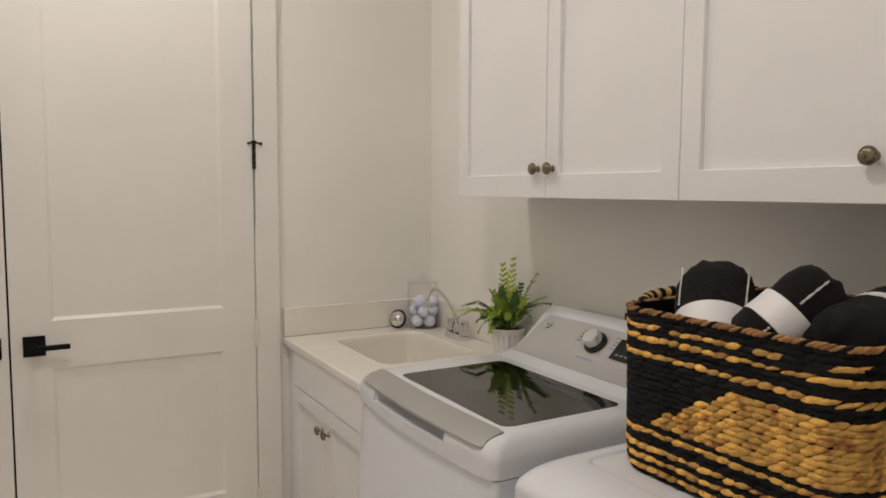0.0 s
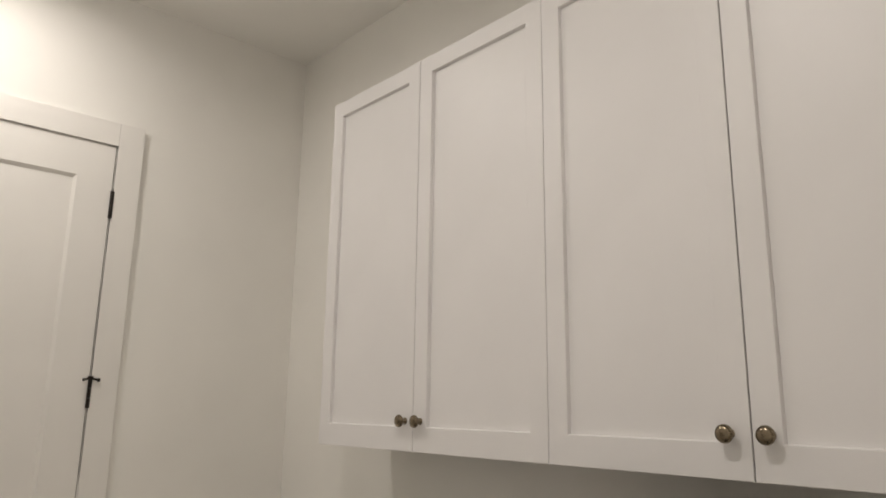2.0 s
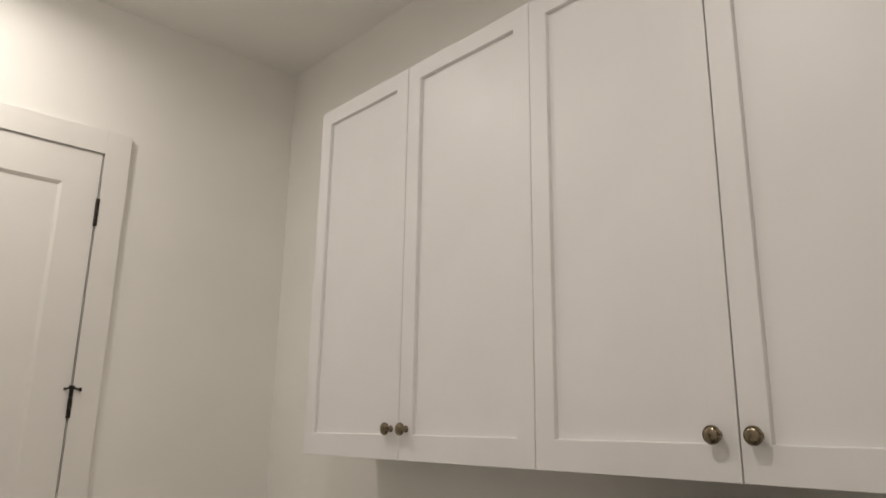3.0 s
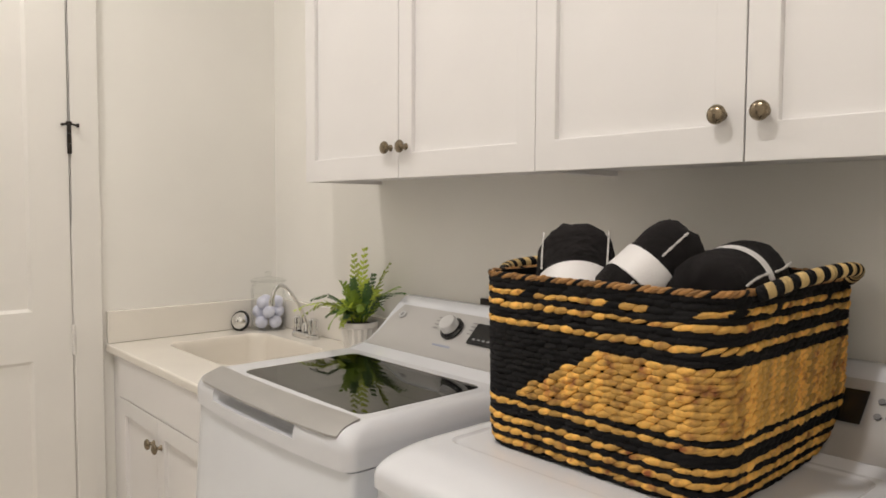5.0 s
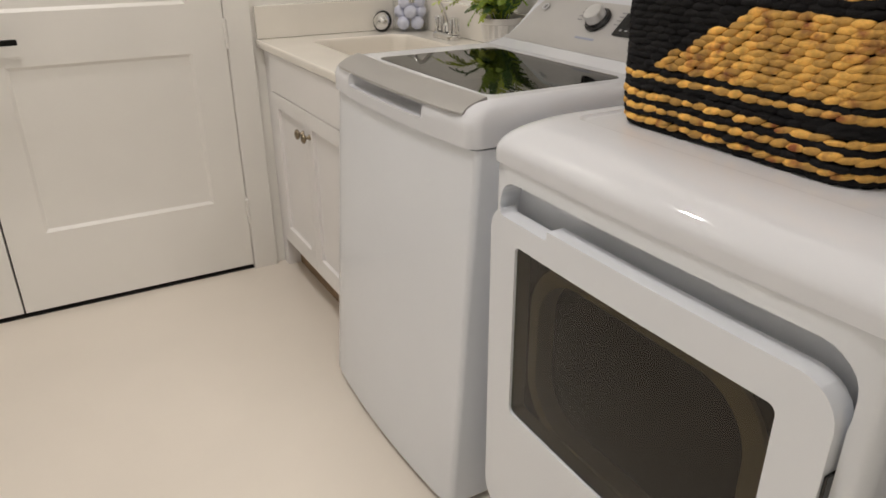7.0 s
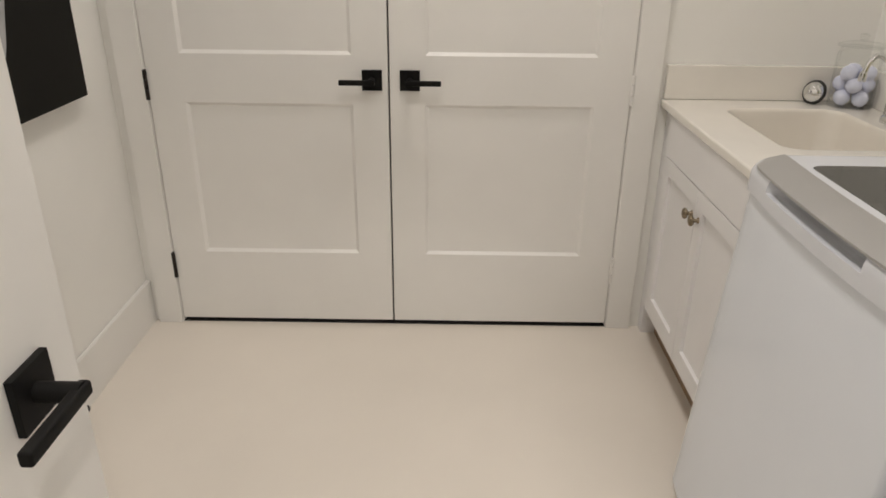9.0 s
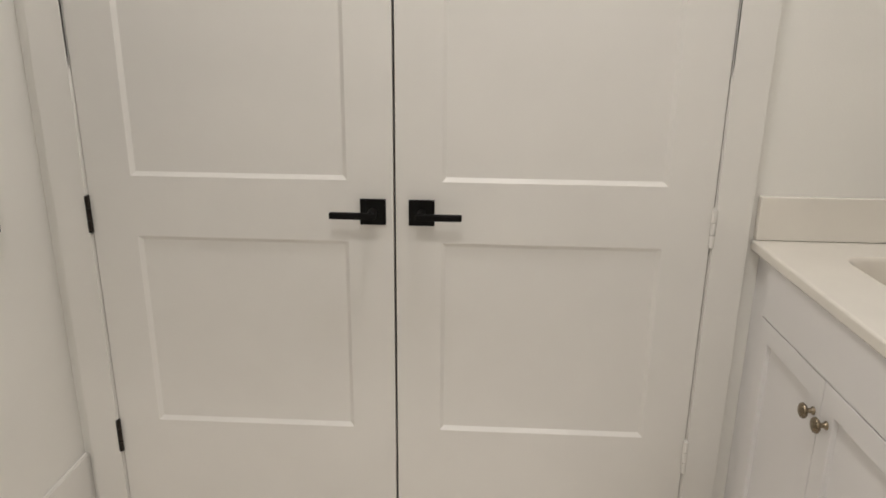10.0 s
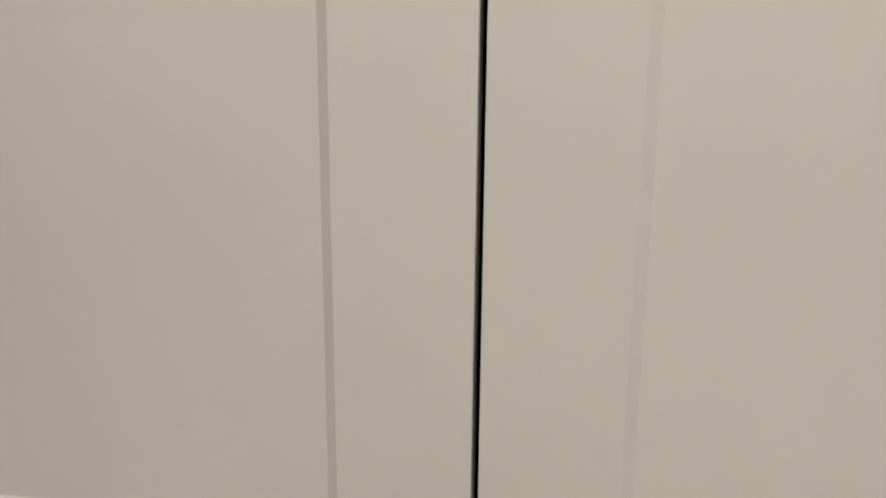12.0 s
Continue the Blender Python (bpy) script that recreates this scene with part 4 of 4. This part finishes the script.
# ---- outlet behind the washer ----
plate = thing("outlet_plate", (XR, -1.232, 1.022), "dark brown wall outlet plate above the washer console", "outlet")
part("plate", box(XR - 0.009, XR - 0.0005, -1.292, -1.172, 1.022, 1.096, 0.003, 2), BRONZE, plate, "", 40)
for y in (-1.203, -1.261):
    part("socket", lathe([(0, 0.0), (0.017, 0.0), (0.017, 0.003), (0.015, 0.004), (0, 0.004)], towards((XR - 0.009, y, 1.060), (-1, 0, 0)), 20), DARK, plate, "", 40)

# ---- basket of towels ----
BX0, BX1, BY0, BY1, BZ = 1.024, 1.505, -2.152, -1.712, 0.9385
basket = thing("basket", ((BX0 + BX1) / 2, (BY0 + BY1) / 2, BZ), "square woven straw basket with black bands and handles", "basket")
ROWS, PITCH = 30, 0.0098
BLACK_ROWS = {0, 2, 4, 6, 7, 9, 20, 21, 23, 24, 26, 28, 29}
brng = random.Random(3)


def basket_ring(z01, grow=0.0):
    """Corners of the rounded plan at that height, as a function from distance to place."""
    e = -0.007 * max(0, 1 - z01 / 0.10) ** 2 + 0.006 * z01 + grow
    x0, x1, y0, y1, r = BX0 - e, BX1 + e, BY0 - e, BY1 + e, 0.055 + e
    segs = [((x0, y1 - r), (x0, y0 + r)), ((x0 + r, y0), (x1 - r, y0)), ((x1, y0 + r), (x1, y1 - r)), ((x1 - r, y1), (x0 + r, y1))]
    cents = [(x0 + r, y0 + r, 180), (x1 - r, y0 + r, 270), (x1 - r, y1 - r, 0), (x0 + r, y1 - r, 90)]
    length = []
    for (a, b), _ in zip(segs, cents):
        length.append(math.dist(a, b))
        length.append(r * math.pi / 2)

    def at(s):
        s %= sum(length)
        for i, ln in enumerate(length):
            if s <= ln:
                break
            s -= ln
        k = i // 2
        if i % 2 == 0:
            a, b = segs[k]
            t = s / ln
            d = ((b[0] - a[0]) / ln, (b[1] - a[1]) / ln)
            return Vector((a[0] + (b[0] - a[0]) * t, a[1] + (b[1] - a[1]) * t, 0)), Vector((*d, 0)), k, t
        cx, cy, a0 = cents[k]
        a = radians(a0) + s / r
        return Vector((cx + r * math.cos(a), cy + r * math.sin(a), 0)), Vector((-math.sin(a), math.cos(a), 0)), k, 1.0 + s / ln
    return at, sum(length)


def add_bead(bm, p, d, up, length, height, thick, tilt, mi):
    """One strand's bulge: a tapered, tilted pod of six-sided rings."""
    out = d.cross(up)
    d2 = (d * math.cos(tilt) + up * math.sin(tilt)).normalized()
    u2 = out.cross(d2) * -1
    rings = []
    for f, w in ((-0.5, 0.25), (-0.28, 0.85), (0.0, 1.0), (0.28, 0.85), (0.5, 0.25)):
        c = p + d2 * (f * length)
        rings.append([bm.verts.new(c + u2 * (math.sin(a) * height * 0.5 * w) + out * (math.cos(a) * thick * 0.5 * w)) for a in (math.pi * k / 4 for k in range(8))])
    for a, b in zip(rings, rings[1:]):
        for k in range(8):
            f = bm.faces.new((a[k], a[(k + 1) % 8], b[(k + 1) % 8], b[k]))
            f.material_index, f.smooth = mi, True
    for q in (rings[0][::-1], rings[-1]):
        f = bm.faces.new(q)
        f.material_index, f.smooth = mi, True


UP = Vector((0, 0, 1))
for row in range(ROWS):
    z = BZ + 0.006 + row * PITCH
    at, total = basket_ring(row / (ROWS - 1))
    fine = 10 <= row <= 19
    count = 76
    step = total / count
    bm = bmesh.new()
    off = (row % 2) * 0.5 + brng.uniform(-0.08, 0.08)
    for k in range(count):
        p, d, side, t = at((k + off) * step)
        p.z = z + brng.uniform(-0.0016, 0.0016)
        black = row in BLACK_ROWS
        if fine:
            edge = 0.10 + (row - 10) * 0.052
            if side == 0:
                black = t < edge
            elif side == 1:
                black = 1.0 < t and t > 1.6
            elif side == 2:
                black = t < edge or t > 1.6
            else:
                black = t > 1.0
        wave = noise.noise(Vector((k * 0.23, row * 1.7, 4.0)))
        fat = 1.0
        if not fine:
            p.z += 0.0022 * wave
            if not black:
                fat = 1.0 + 0.42 * noise.noise(Vector((k * 0.55, row * 2.3, 9.0))) - (0.12 if row > 20 else 0.0)
                black = row == 27 and (brng.random() < 0.10 or (side == 0 and 0.88 < t < 1.3))
        b = brng.uniform(0.80, 1.2)
        if black:
            add_bead(bm, p, d, UP, step * 1.5 * b, PITCH * 1.34 * brng.uniform(0.95, 1.08), 0.0082 * brng.uniform(0.85, 1.15), brng.uniform(0.0, 0.16), 1)
        else:
            add_bead(bm, p, d, UP, step * 1.42 * b, PITCH * 1.30 * fat * brng.uniform(0.9, 1.08), 0.0112 * fat * brng.uniform(0.85, 1.15), brng.uniform(0.06, 0.34), 0)
    link("weave_course", bm, (STRAW, STRAWB), basket)
wall_rings = []
for zz, g in ((0.004, -0.004), (0.3, -0.004), (0.3, -0.009), (0.006, -0.009)):
    at, total = basket_ring(min(1, zz / 0.3), g)
    wall_rings.append([Vector(at(total * k / 64)[0]) + UP * (BZ + zz) for k in range(64)])
part("liner", loft(wall_rings), STRAWB, basket, "dark woven inner wall", 40)
at, total = basket_ring(0.02, -0.006)
part("bottom", loft([[Vector(at(total * k / 48)[0]) + UP * (BZ + zz) for k in range(48)] for zz in (0.001, 0.010)], True, True), STRAWB, basket, "woven bottom")
at, total = basket_ring(1.0)
bm = bmesh.new()
for k in range(170):
    p, d, side, t = at(total * k / 170)
    p.z = BZ + 0.004 + ROWS * PITCH + brng.uniform(-0.001, 0.001)
    add_bead(bm, p, d, UP, total / 170 * 2.3, 0.0075, 0.012, 0.38, 0 if (k * 7) % 5 else 1)
link("rim", bm, (RIMM, STRAWB), basket, "wrapped straw rim")


def basket_handle(y, sgn, rise):
    """A wrapped arched handle of pale and black turns, leaning outwards."""
    zt = BZ + 0.006 + ROWS * PITCH
    xm = (BX0 + BX1) / 2
    pts = bezier((xm - 0.165, y, zt - 0.005), (xm - 0.13, y + sgn * 0.055, zt + rise), (xm + 0.15, y + sgn * 0.055, zt + rise * 1.15), (xm + 0.165, y, zt - 0.005), 47)
    bm = bmesh.new()
    core = tube(pts, 0.0085, 10)
    for k in range(46):
        p = (pts[k] + pts[k + 1]) / 2
        d = (pts[k + 1] - pts[k]).normalized()
        m = towards(p, d + Vector((0, 0.35 * sgn, 0.0)))
        b0 = len(bm.faces)
        add_lathe(bm, [(0.007, -0.0048), (0.0108, -0.0028), (0.0115, 0), (0.0108, 0.0028), (0.007, 0.0048)], m, 12)
        bm.faces.ensure_lookup_table()
        for f in bm.faces[b0:]:
            f.material_index, f.smooth = (0 if (k // 2) % 2 else 1), True
    h = part("handle", core, STRAWB, basket, "wrapped arched handle", 50)
    link("wrapping", bm, (STRAWP, STRAWB), h, "pale and black wrapping")["kind"] = "stuff"


basket_handle(BY0 - 0.014, -1, 0.028)
basket_handle(BY1 + 0.014, 1, 0.008)


def towel(a, b, r, band_at, band_w, seed, lines):
    """A tightly rolled towel from a to b with rounded fluffy ends, a satin band and stitched lines along it."""
    a, b = Vector(a), Vector(b)
    ax = (b - a)
    ln = ax.length
    m = towards(a, ax)
    tw = thing("rolled_towel", a, "rolled black plush towel with a white satin band", "towel", "rolled towels")
    g = random.Random(seed)
    n = 96
    bm = bmesh.new()
    prof = [(0.0, 0.006), (r * 0.3, 0.002), (r * 0.55, 0.0), (r * 0.8, 0.008), (r * 0.94, 0.02), (r, 0.038)]
    steps = 64
    prof += [(r, 0.038 + (ln - 0.076) * k / steps) for k in range(1, steps + 1)]
    prof += [(r * 0.94, ln - 0.02), (r * 0.8, ln - 0.008), (r * 0.55, ln), (r * 0.3, ln - 0.002), (0.0, ln - 0.006)]
    add_lathe(bm, prof, m, n)
    for v in bm.verts:
        loc = m.inverted() @ v.co
        ang = math.atan2(loc.y, loc.x)
        nse = noise.noise(Vector((loc.x * 22, loc.y * 22, loc.z * 14 + seed * 7)))
        fine = noise.noise(Vector((loc.x * 130, loc.y * 130, loc.z * 130 + seed)))
        fuzz = noise.noise(Vector((loc.x * 420, loc.y * 420, loc.z * 420 + seed)))
        squash = 1 + 0.055 * nse + 0.022 * fine + 0.018 * fuzz - 0.05 * max(0, 1 - abs(((ang - 0.6 + math.pi) % (2 * math.pi)) - math.pi) / 0.25) - 0.06 * max(0, 1 - abs(loc.z - band_at * ln) / 0.05)
        loc.z += 0.006 * noise.noise(Vector((loc.x * 60, loc.y * 60, seed * 3.1)))
        loc.x *= squash
        loc.y *= squash
        v.co = m @ loc
    part("roll", bm, TOWEL, tw, "", 80)
    z0, z1 = band_at * ln - band_w / 2, band_at * ln + band_w / 2
    part("band", lathe([(r * 0.97, z0), (r * 1.012, z0 + 0.001), (r * 0.995, (z0 + z1) / 2), (r * 1.012, z1 - 0.001), (r * 0.97, z1)], m, 40), SATIN, tw, "white satin band", 50)
    way = ax.normalized()
    crest = (UP - way * way.z).normalized()
    flank = way.cross(crest)
    inward = m.inverted().to_3x3()
    for turn in lines:
        q = inward @ (crest * math.cos(radians(turn)) + flank * math.sin(radians(turn)))
        ang = math.atan2(q.y, q.x)
        bm = bmesh.new()
        for k in range(34):
            zz = 0.03 + (ln - 0.05) * k / 33
            if z0 - 0.006 < zz < z1 + 0.006:
                continue
            w = ang + 0.10 * noise.noise(Vector((zz * 9, seed, ang)))
            p = m @ Vector((r * 1.015 * math.cos(w), r * 1.015 * math.sin(w), zz))
            q = m @ Vector((r * 1.015 * math.cos(w), r * 1.015 * math.sin(w), zz + (ln - 0.05) / 33 * g.uniform(0.8, 1.2)))
            add_tube(bm, [p, p.lerp(q, 0.5), q], [0.0012, 0.0022 * g.uniform(0.7, 1.4), 0.0012], 5)
        part("stitching", bm, THREAD, tw, "white stitched line", 60)["kind"] = "stuff"
    return tw


towel((1.068, -1.885, 1.150), (1.180, -1.798, 1.293), 0.066, 0.36, 0.046, 1, (-62, 52))
towel((1.060, -1.957, 1.195), (1.170, -2.024, 1.303), 0.055, 0.40, 0.046, 2, (60, 175))
towel((1.085, -2.083, 1.212), (1.318, -2.062, 1.240), 0.065, 0.56, 0.016, 3, (66, 190))
